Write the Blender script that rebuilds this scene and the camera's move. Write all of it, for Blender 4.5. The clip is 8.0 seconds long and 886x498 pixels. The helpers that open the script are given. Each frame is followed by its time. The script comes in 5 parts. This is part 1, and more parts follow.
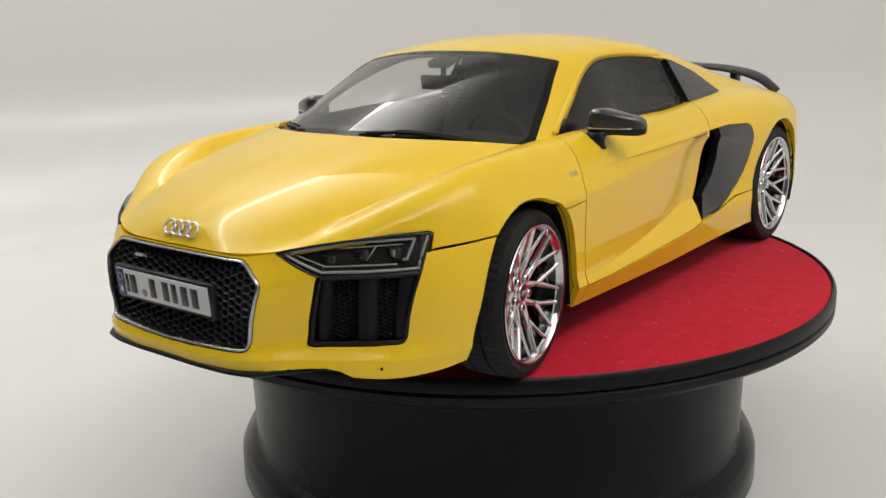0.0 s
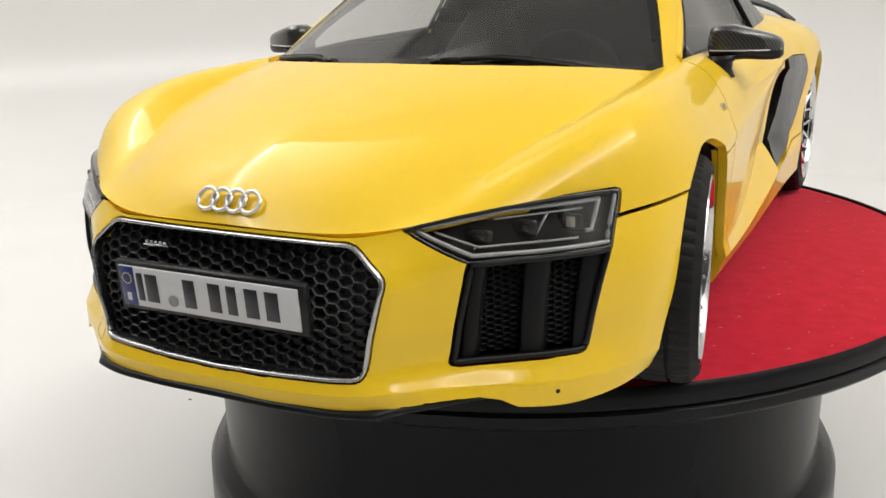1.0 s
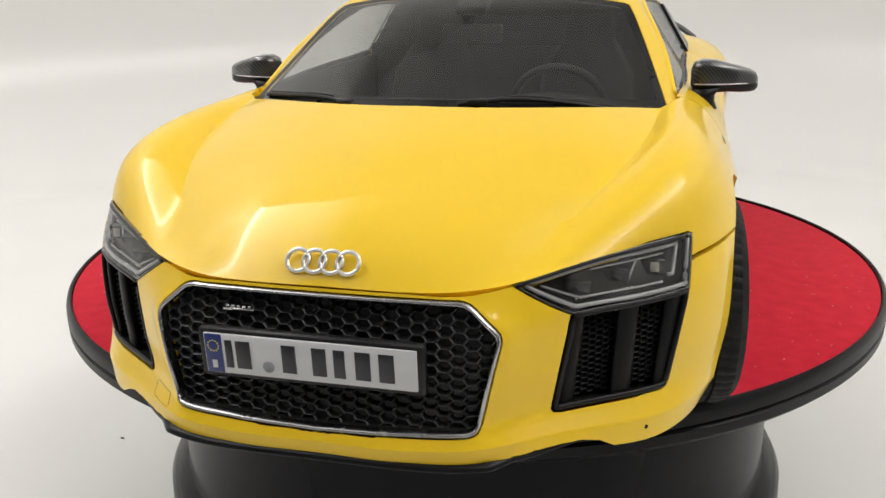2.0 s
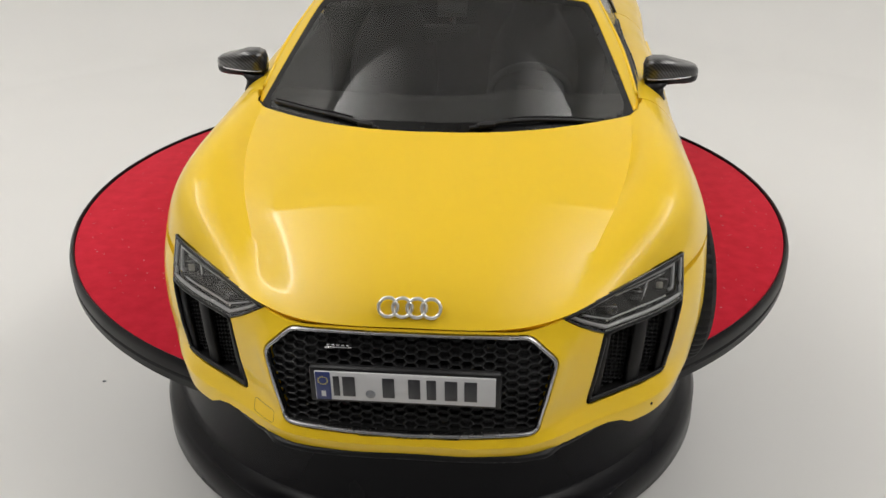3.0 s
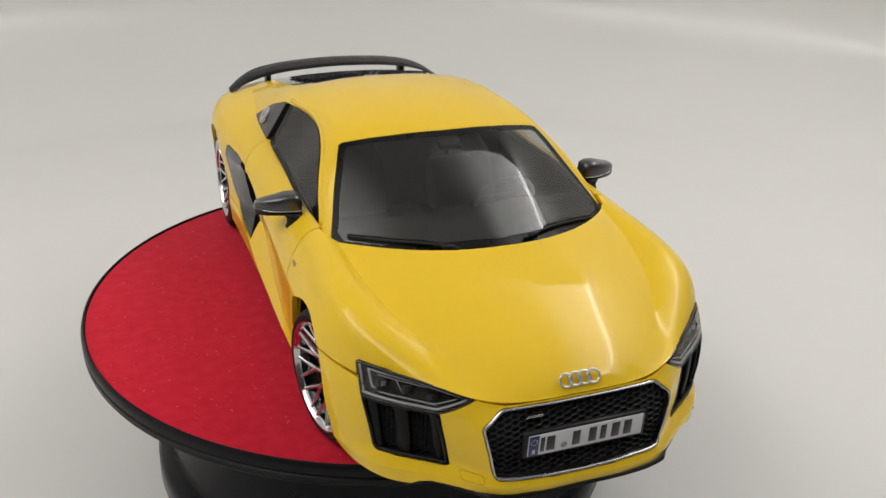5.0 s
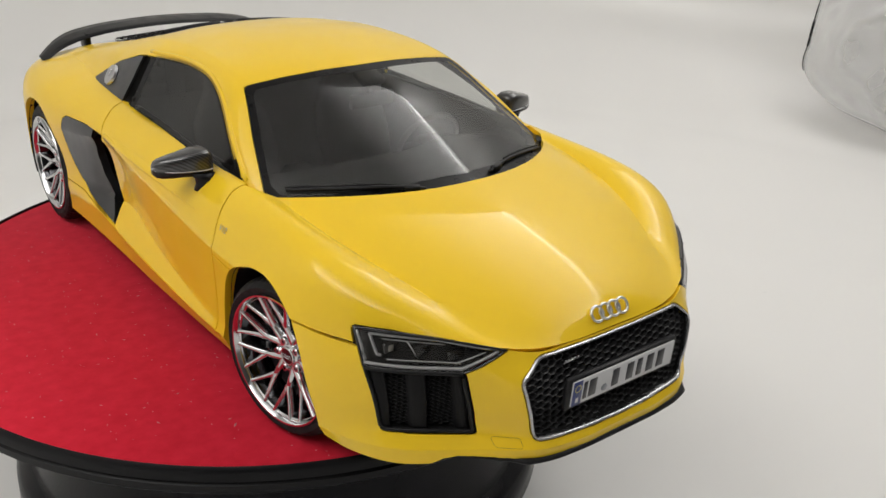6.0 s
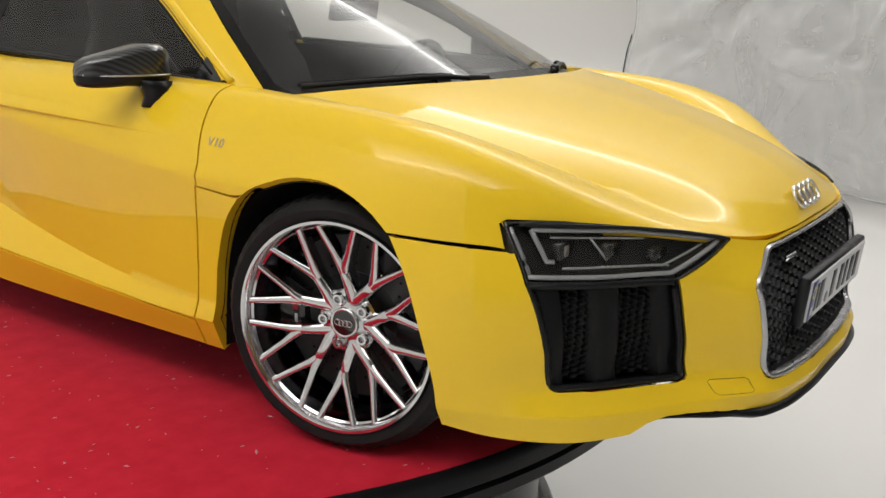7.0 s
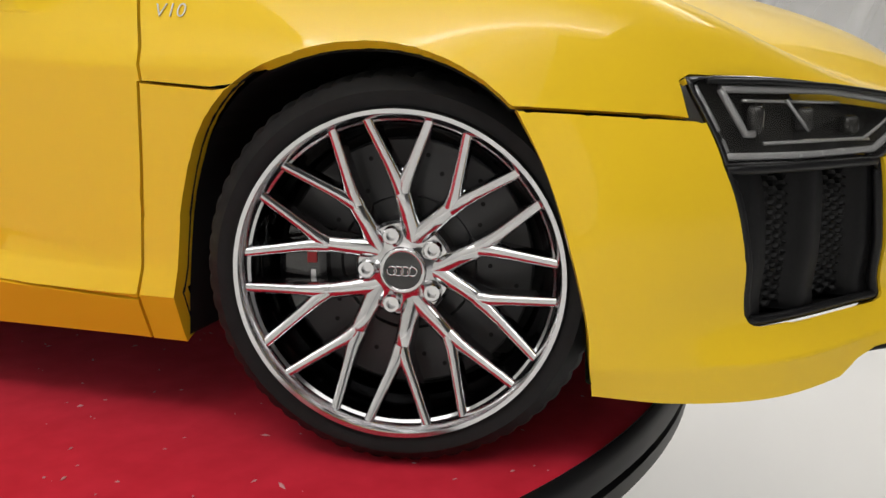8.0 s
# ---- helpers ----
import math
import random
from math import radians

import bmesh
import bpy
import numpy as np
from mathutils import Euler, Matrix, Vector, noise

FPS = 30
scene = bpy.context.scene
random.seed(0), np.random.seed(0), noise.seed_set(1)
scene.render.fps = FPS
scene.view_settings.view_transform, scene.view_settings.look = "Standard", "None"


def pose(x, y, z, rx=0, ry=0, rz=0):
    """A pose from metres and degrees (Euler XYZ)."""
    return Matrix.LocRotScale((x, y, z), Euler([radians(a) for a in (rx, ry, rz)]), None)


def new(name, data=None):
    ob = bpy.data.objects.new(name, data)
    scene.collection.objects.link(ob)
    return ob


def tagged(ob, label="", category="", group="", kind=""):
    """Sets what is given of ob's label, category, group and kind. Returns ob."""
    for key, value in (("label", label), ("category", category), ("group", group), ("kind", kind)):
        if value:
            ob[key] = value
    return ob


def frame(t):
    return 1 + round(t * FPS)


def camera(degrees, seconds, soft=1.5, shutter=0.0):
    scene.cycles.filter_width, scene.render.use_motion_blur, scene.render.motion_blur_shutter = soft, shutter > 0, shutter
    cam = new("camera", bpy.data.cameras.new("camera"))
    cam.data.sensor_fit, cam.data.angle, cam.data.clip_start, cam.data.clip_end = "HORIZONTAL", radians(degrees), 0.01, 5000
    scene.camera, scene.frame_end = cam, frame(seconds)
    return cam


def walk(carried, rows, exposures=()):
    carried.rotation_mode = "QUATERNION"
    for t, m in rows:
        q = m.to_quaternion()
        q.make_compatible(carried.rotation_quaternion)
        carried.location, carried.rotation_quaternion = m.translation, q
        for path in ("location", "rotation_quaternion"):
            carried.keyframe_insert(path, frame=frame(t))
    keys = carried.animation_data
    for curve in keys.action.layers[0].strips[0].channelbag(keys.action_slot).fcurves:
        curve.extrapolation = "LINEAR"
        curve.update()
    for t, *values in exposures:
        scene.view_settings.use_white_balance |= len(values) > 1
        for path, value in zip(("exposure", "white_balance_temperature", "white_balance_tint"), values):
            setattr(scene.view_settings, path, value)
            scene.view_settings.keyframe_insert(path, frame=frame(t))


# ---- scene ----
cam = camera(50.34, 8.0)
# seconds, metres, degrees; the origin lies on the felt below the middle of the model car
ROWS = [
    (0, 0.15196, -0.22582, 0.07454, 76.073, 1.367, 37.534),
    (0.5, 0.10445, -0.21288, 0.06018, 75.214, 1.298, 32.246),
    (1, 0.07803, -0.20843, 0.06205, 73.966, 1.381, 26.216),
    (1.5, 0.05914, -0.21666, 0.05986, 74.110, 0.874, 19.643),
    (1.7, 0.05326, -0.21872, 0.06323, 74.515, 0.907, 17.789),
    (2.8, 0.02260, -0.23510, 0.10089, 64.265, 0.112, 6.734),
    (3, 0.01669, -0.24132, 0.11048, 63.089, 0.239, 4.990),
    (3.5, -0.00178, -0.25693, 0.13737, 62.230, 0.276, -0.236),
    (4, -0.02736, -0.27606, 0.15675, 62.843, -0.160, -6.208),
    (4.2, -0.04058, -0.28241, 0.15928, 63.026, -0.422, -8.891),
    (5.3, -0.10787, -0.26077, 0.14322, 65.853, -1.137, -24.888),
    (5.5, -0.11531, -0.25233, 0.13920, 65.738, -1.073, -28.252),
    (6, -0.12712, -0.22331, 0.12070, 65.809, -1.594, -37.271),
    (6.5, -0.13383, -0.18765, 0.09512, 67.975, -1.624, -44.839),
    (7, -0.13709, -0.14840, 0.06115, 74.800, -1.512, -54.280),
    (7.5, -0.12965, -0.11559, 0.04202, 78.342, -1.063, -62.825),
    (8, -0.12352, -0.09804, 0.03811, 77.549, -0.655, -71.364),
]
walk(cam, [(t, pose(x, y, z, rx, ry, rz)) for t, x, y, z, rx, ry, rz in ROWS], [(0, -0.07), (0.5, 0.16), (1.5, 0.29), (2.2, 0.15), (3, -0.07), (4, -0.37), (5.5, -0.19), (6.5, -0.13), (7.2, -0.03), (8, 0.01)])

# ---- light: a white light tent with strips along its roof ----
world = bpy.data.worlds.new("tent_dark")
world.use_nodes = True
world.node_tree.nodes["Background"].inputs[0].default_value = (0.9, 0.95, 1.0, 1)
world.node_tree.nodes["Background"].inputs[1].default_value = 0.05
scene.world = world


def area_lamp(name, m, sx, sy, watts, color):
    lamp = bpy.data.lights.new(name, "AREA")
    lamp.shape, lamp.size, lamp.size_y, lamp.energy, lamp.color = "RECTANGLE", sx, sy, watts, color
    ob = new(name, lamp)
    ob.matrix_world = m
    return ob


MM = 0.001
FLOOR_Z = -0.0605
for sgn, side_name in ((1, "east"), (-1, "west")):
    # a row of diodes along the roof's edge, and added lamps imitating the diffuser cloth's glow, fading to both sides
    area_lamp("diode_strip_" + side_name, pose(sgn * 0.444, -0.12, 0.56), 0.018, 0.78, 0.58, (1.0, 0.98, 0.96))
    # the three outermost lamps are added only to soften the highlights' edges
    for x, watts in ((0.5255, 0.08), (0.4965, 0.17), (0.4675, 0.29), (0.4205, 0.37), (0.3915, 0.28), (0.3625, 0.22), (0.3335, 0.17), (0.3045, 0.15), (0.2755, 0.11), (0.2465, 0.08), (0.2175, 0.055), (0.1885, 0.035), (0.1595, 0.018)):
        area_lamp("strip_light_" + side_name, pose(sgn * x, -0.12, 0.56), 0.029, 0.78, watts, (1.0, 0.975, 0.945))

# ---- materials ----
def material(name, color, rough=0.5, metal=0.0, coat=0.0, spec=0.5):
    m = bpy.data.materials.new(name)
    m.use_nodes = True
    b = m.node_tree.nodes["Principled BSDF"]
    b.inputs["Base Color"].default_value = (*color, 1)
    b.inputs["Roughness"].default_value = rough
    b.inputs["Metallic"].default_value = metal
    b.inputs["Coat Weight"].default_value = coat
    b.inputs["Coat Roughness"].default_value = 0.035
    b.inputs["Specular IOR Level"].default_value = spec
    return m


def vary(m, scale, low, high, socket="Roughness", detail=4.0, bump=0.0, dist=0.0001):
    """Noise between two values on a socket, and as fine relief."""
    t = m.node_tree
    b = t.nodes["Principled BSDF"]
    co = t.nodes.new("ShaderNodeTexCoord")
    n = t.nodes.new("ShaderNodeTexNoise")
    n.inputs["Scale"].default_value, n.inputs["Detail"].default_value = scale, detail
    t.links.new(co.outputs["Object"], n.inputs["Vector"])
    r = t.nodes.new("ShaderNodeMapRange")
    r.inputs["From Min"].default_value, r.inputs["From Max"].default_value = 0.3, 0.7
    if isinstance(low, tuple):
        mix = t.nodes.new("ShaderNodeMix")
        mix.data_type = "RGBA"
        mix.inputs[6].default_value, mix.inputs[7].default_value = (*low, 1), (*high, 1)
        t.links.new(n.outputs["Fac"], r.inputs["Value"])
        t.links.new(r.outputs["Result"], mix.inputs[0])
        t.links.new(mix.outputs[2], b.inputs[socket])
    else:
        r.inputs["To Min"].default_value, r.inputs["To Max"].default_value = low, high
        t.links.new(n.outputs["Fac"], r.inputs["Value"])
        t.links.new(r.outputs["Result"], b.inputs[socket])
    if bump:
        bp = t.nodes.new("ShaderNodeBump")
        bp.inputs["Strength"].default_value, bp.inputs["Distance"].default_value = bump, dist
        t.links.new(n.outputs["Fac"], bp.inputs["Height"])
        t.links.new(bp.outputs["Normal"], b.inputs["Normal"])
    return m


YELLOW = vary(material("yellow_lacquer", (0.89, 0.59, 0.022), 0.4, 0.0, 0.6, 0.12), 90, 0.34, 0.46)
BLACK = vary(material("black_plastic", (0.011, 0.011, 0.012), 0.4, 0, 0, 0.28), 300, 0.32, 0.5)
GLOSS = material("gloss_black", (0.008, 0.008, 0.009), 0.12, 0, 0.6)
GREY = vary(material("grey_side_blade", (0.022, 0.022, 0.024), 0.35, 0.2, 0.4), 200, 0.3, 0.42)
SHELL = material("inner_black", (0.012, 0.012, 0.012), 0.8, 0, 0, 0.2)
CHROME = material("chrome", (0.62, 0.62, 0.63), 0.07, 1.0)
FRAME_METAL = vary(material("satin_frame_metal", (0.42, 0.42, 0.43), 0.24, 1.0), 300, 0.2, 0.3)
RING_METAL = vary(material("bright_ring_metal", (0.80, 0.79, 0.77), 0.3, 0.9), 300, 0.25, 0.38)
BORDER = vary(material("black_screen_print", (0.004, 0.004, 0.0045), 0.3, 0, 0, 0.16), 300, 0.25, 0.36)
HEX = vary(material("honeycomb_plastic", (0.015, 0.015, 0.016), 0.4, 0, 0, 0.38), 300, 0.32, 0.48)
WHEEL_METAL = vary(material("satin_chrome", (0.60, 0.60, 0.61), 0.12, 1.0), 300, 0.08, 0.16)
ROOM = vary(material("pale_room_fill", (0.78, 0.78, 0.78), 0.9), 3, 0.8, 0.95)
RUBBER = vary(material("tyre_rubber", (0.012, 0.012, 0.0125), 0.6, 0, 0, 0.18), 500, 0.5, 0.75)

TABLE = vary(material("turntable_plastic", (0.007, 0.007, 0.008), 0.35, 0, 0, 0.16), 60, 0.32, 0.42)
WHITE = vary(material("white_sweep", (0.78, 0.775, 0.755), 0.2), 9, 0.17, 0.26, bump=0.25, dist=0.006, detail=1.5)
SATIN = vary(material("satin_black", (0.009, 0.009, 0.010), 0.35, 0, 0, 0.22), 250, 0.28, 0.42)
PLATE_WHITE = vary(material("plate_white", (0.62, 0.62, 0.63), 0.35), 200, 0.3, 0.45)
PLATE_BLUE = material("plate_blue", (0.02, 0.035, 0.16), 0.35)
PLATE_STAR = material("plate_star", (0.7, 0.6, 0.15), 0.4)
PLATE_INK = material("plate_ink", (0.02, 0.02, 0.025), 0.4)
PLATE_SEAL = material("plate_seal", (0.25, 0.26, 0.28), 0.4)
LAMP_DARK = material("lamp_dark", (0.024, 0.023, 0.022), 0.26, 0, 0, 0.5)
GUIDE = vary(material("light_guide", (0.40, 0.40, 0.41), 0.15, 0.2), 350, 0.08, 0.3)
LAMP_PALE = material("lamp_pale", (0.4, 0.38, 0.33), 0.3, 0.2)
ALU = vary(material("brushed_aluminium", (0.55, 0.55, 0.56), 0.35, 0.9), 400, 0.25, 0.5)
# dark yellow for the tow seam and for painted groove and slot shade
SEAM_SHADE = material("yellow_seam_shade", (0.25, 0.14, 0.006), 0.5)
CARPET = vary(material("cabin_trim", (0.008, 0.0078, 0.0075), 0.7, 0, 0, 0.2), 400, 0.68, 0.78)
LEATHER = vary(material("seat_leather", (0.011, 0.010, 0.0095), 0.55, 0, 0, 0.25), 300, 0.52, 0.6)


def see_through(name, tint, gloss_rough=0.015, face=0.05):
    """A thin pane: what lies behind shows tinted, with a Fresnel gloss on top."""
    m = bpy.data.materials.new(name)
    m.use_nodes = True
    t = m.node_tree
    t.nodes.clear()
    out = t.nodes.new("ShaderNodeOutputMaterial")
    mix = t.nodes.new("ShaderNodeMixShader")
    tr = t.nodes.new("ShaderNodeBsdfTransparent")
    gl = t.nodes.new("ShaderNodeBsdfGlossy")
    fr = t.nodes.new("ShaderNodeLayerWeight")
    fr.inputs["Blend"].default_value = 0.5
    pw = t.nodes.new("ShaderNodeMath")
    pw.operation = "POWER"
    pw.inputs[1].default_value = 5.0
    ma = t.nodes.new("ShaderNodeMapRange")
    ma.inputs["To Min"].default_value, ma.inputs["To Max"].default_value = face, 1.0
    tr.inputs["Color"].default_value = (*tint, 1)
    gl.inputs["Roughness"].default_value = gloss_rough
    t.links.new(fr.outputs["Facing"], pw.inputs[0])
    t.links.new(pw.outputs[0], ma.inputs["Value"])
    t.links.new(ma.outputs[0], mix.inputs[0])
    t.links.new(tr.outputs[0], mix.inputs[1])
    t.links.new(gl.outputs[0], mix.inputs[2])
    t.links.new(mix.outputs[0], out.inputs[0])
    return m


GLASS = see_through("tinted_glass", (0.80, 0.82, 0.81), 0.012, 0.08)
DARKGLASS = see_through("dark_glass", (0.82, 0.82, 0.80), 0.012, 0.06)
CLEAR = see_through("clear_lens", (0.92, 0.92, 0.91), 0.06, 0.06)
next(n for n in CLEAR.node_tree.nodes if n.type == "MAP_RANGE").inputs["To Max"].default_value = 0.7
DARKCHROME = material("dark_chrome", (0.06, 0.06, 0.063), 0.12, 1.0)
DISC = vary(material("brake_disc", (0.06, 0.06, 0.062), 0.45, 0.7), 300, 0.35, 0.55)
RED_MARK = material("red_mark", (0.4, 0.01, 0.015), 0.4)
LINING = material("headlining", (0.025, 0.024, 0.022), 0.8)
TICK = material("strobe_tick", (0.05, 0.05, 0.052), 0.4)
LINT = material("lint", (0.6, 0.28, 0.3), 0.9)
DRUM = vary(material("drum_plastic", (0.006, 0.006, 0.008), 0.22, 0, 0, 0.15), 40, 0.2, 0.28)
TENT_TOP = vary(material("tent_top", (0.84, 0.84, 0.85), 0.9), 20, 0.8, 0.95)


def film(name):
    """Thin milky plastic: clear face on, greyer where it is seen edge on."""
    m = see_through(name, (0.95, 0.95, 0.95), 0.3, 0.26)
    t = m.node_tree
    mix = next(n for n in t.nodes if n.type == "MIX_SHADER")
    di = t.nodes.new("ShaderNodeBsdfPrincipled")
    di.inputs["Base Color"].default_value = (0.88, 0.88, 0.88, 1)
    di.inputs["Roughness"].default_value = 0.45
    t.links.new(di.outputs[0], mix.inputs[2])
    next(n for n in t.nodes if n.type == "MATH").inputs[1].default_value = 1.6
    rg = next(n for n in t.nodes if n.type == "MAP_RANGE")
    rg.inputs["To Max"].default_value = 0.85
    return m


BAG = film("bag_film")


def weave(name):
    """Carbon twill: slanting light and dark strips under a clear coat."""
    m = material(name, (0.015, 0.015, 0.016), 0.3, 0.0, 1.0)
    t = m.node_tree
    co = t.nodes.new("ShaderNodeTexCoord")
    w = t.nodes.new("ShaderNodeTexWave")
    w.wave_type, w.bands_direction = "BANDS", "DIAGONAL"
    w.inputs["Scale"].default_value, w.inputs["Distortion"].default_value = 700, 0.6
    r = t.nodes.new("ShaderNodeMix")
    r.data_type = "RGBA"
    r.inputs[6].default_value, r.inputs[7].default_value = (0.006, 0.006, 0.006, 1), (0.05, 0.05, 0.052, 1)
    t.links.new(co.outputs["Object"], w.inputs["Vector"])
    t.links.new(w.outputs["Fac"], r.inputs[0])
    t.links.new(r.outputs[2], t.nodes["Principled BSDF"].inputs["Base Color"])
    return m


CARBON = weave("carbon_twill")


def felt():
    m = material("red_felt_cloth", (0.66, 0.006, 0.022), 0.95)
    vary(m, 260, (0.52, 0.007, 0.024), (0.63, 0.016, 0.040), "Base Color", 12.0, 0.015, 0.0003)
    m.node_tree.nodes["Principled BSDF"].inputs["Sheen Weight"].default_value = 0.6
    m.node_tree.nodes["Principled BSDF"].inputs["Sheen Tint"].default_value = (1.0, 0.15, 0.2, 1)
    m.node_tree.nodes["Principled BSDF"].inputs["Specular IOR Level"].default_value = 0.2
    return m


FELT = felt()
MESH_DARK = material("intake_mesh_black", (0.006, 0.006, 0.0065), 0.45, 0, 0, 0.16)


# ---- mesh tools ----
def part(name, bm, mat, parent=None, label="", smooth=True):
    me = bpy.data.meshes.new(name)
    bm.to_mesh(me)
    bm.free()
    for mt in mat if isinstance(mat, (list, tuple)) else [mat]:
        me.materials.append(mt)
    if smooth:
        me.shade_smooth()
    ob = new(name, me)
    if parent:
        ob.parent = parent
    if label:
        tagged(ob, label)
    return ob


def spline(pts, n):
    """n points along a smooth curve through pts, at even steps of the station number."""
    P = np.array(pts, float)
    m = len(P)
    d = np.maximum(np.linalg.norm(np.diff(P, axis=0), axis=1), 1e-6)
    slope = np.diff(P, axis=0) / d[:, None]
    T = np.zeros_like(P)
    T[0], T[-1] = slope[0], slope[-1]
    for i in range(1, m - 1):
        T[i] = (slope[i - 1] * d[i] + slope[i] * d[i - 1]) / (d[i - 1] + d[i])
    out = []
    for u in np.linspace(0, m - 1, n):
        i = min(int(u), m - 2)
        s = u - i
        h = d[i]
        out.append((2 * s**3 - 3 * s**2 + 1) * P[i] + (s**3 - 2 * s**2 + s) * h * T[i] + (-2 * s**3 + 3 * s**2) * P[i + 1] + (s**3 - s**2) * h * T[i + 1])
    return np.array(out)


def fair(P, reach, hold):
    """A line of points with its curvature evened out over about so many steps; the ends, and the first few steps, hold their place."""
    n = len(P)
    w = np.ones(n)
    w[:hold] = 60.0
    w[[0, -1]] = 1e6
    D = np.diff(np.eye(n), 2, axis=0)
    return np.linalg.solve(np.diag(w) + reach**4 * D.T @ D, w[:, None] * P)


def loft(lines, nu, per, creases=(), reach=0.0, hold=0, across=0.0):
    """Grid of points: smooth along each line, and across the lines with breaks at the creases."""
    L = np.array([spline(l, nu) for l in lines])
    if reach:
        L = np.array([fair(l, reach, hold) for l in L])
    cuts = [0, *creases, len(lines) - 1]
    rows = []
    for a, b in zip(cuts[:-1], cuts[1:]):
        cols = np.array([spline(L[a : b + 1, i], (b - a) * per + 1) for i in range(nu)])
        if across and b - a > 1:
            cols = np.array([fair(c, across, 0) for c in cols])
        rows.append(cols if a == cuts[0] else cols[:, 1:])
    return np.concatenate(rows, 1)


def grid_mesh(G, bm=None):
    bm = bm or bmesh.new()
    nu, nv, _ = G.shape
    vs = [[bm.verts.new(G[i, j]) for j in range(nv)] for i in range(nu)]
    for i in range(nu - 1):
        for j in range(nv - 1):
            bm.faces.new((vs[i][j], vs[i + 1][j], vs[i + 1][j + 1], vs[i][j + 1]))
    return bm


def inside(p, poly):
    x, y = p
    odd = False
    for (ax, ay), (bx, by) in zip(poly, poly[1:] + poly[:1]):
        if (ay > y) != (by > y) and x < (bx - ax) * (y - ay) / (by - ay) + ax:
            odd = not odd
    return odd


def cut(bm, tag, value, poly, axes, where=lambda c, n: True):
    """Marks the faces inside an outline, given in two of the axes, after splitting the skin along it."""
    a, b = axes
    k = ({0, 1, 2} - {a, b}).pop()
    for (p, q) in zip(poly, poly[1:] + poly[:1]):
        lo = [min(p[i], q[i]) - 0.01 for i in (0, 1)]
        hi = [max(p[i], q[i]) + 0.01 for i in (0, 1)]
        fs = []
        for f in bm.faces:
            us, vs = [v.co[a] for v in f.verts], [v.co[b] for v in f.verts]
            if max(us) >= lo[0] and min(us) <= hi[0] and max(vs) >= lo[1] and min(vs) <= hi[1] and where(f.calc_center_median(), f.normal):
                fs.append(f)
        if not fs:
            continue
        no = Vector((0, 0, 0))
        no[a], no[b] = q[1] - p[1], p[0] - q[0]
        co = Vector((0, 0, 0))
        co[a], co[b] = p
        if no.length < 1e-9:
            continue
        geom = set(fs)
        for f in fs:
            geom.update(f.edges)
            geom.update(f.verts)
        bmesh.ops.bisect_plane(bm, geom=list(geom), plane_co=co, plane_no=no.normalized(), dist=0.02)
    bm.normal_update()
    n = 0
    for f in bm.faces:
        c = f.calc_center_median()
        if where(c, f.normal) and inside((c[a], c[b]), poly):
            f[tag] = value
            n += 1
    return n


def take(bm, tag, value):
    """A copy of the faces that carry a mark."""
    out = bmesh.new()
    made = {}
    for f in bm.faces:
        if f[tag] == value:
            vs = []
            for v in f.verts:
                if v not in made:
                    made[v] = out.verts.new(v.co)
                vs.append(made[v])
            out.faces.new(vs)
    bmesh.ops.remove_doubles(out, verts=out.verts[:], dist=0.14)
    out.normal_update()
    return out


def islands(bm):
    """The loose pieces of a mesh, largest first, each as a mesh of its own."""
    left, found = set(bm.faces), []
    while left:
        todo, piece = [left.pop()], []
        while todo:
            f = todo.pop()
            piece.append(f)
            for e in f.edges:
                for g in e.link_faces:
                    if g in left:
                        left.remove(g)
                        todo.append(g)
        found.append(piece)
    found.sort(key=len, reverse=True)
    out = []
    for piece in found:
        if len(piece) < 40:
            continue
        b, made = bmesh.new(), {}
        for f in piece:
            b.faces.new([made.setdefault(v, None) or made.update({v: b.verts.new(v.co)}) or made[v] for v in f.verts])
        b.normal_update()
        out.append(b)
    bm.free()
    return out


def take_back(bm, tag, value, d):
    out = take(bm, tag, value)
    for v in out.verts:
        v.co.y += d
    return out


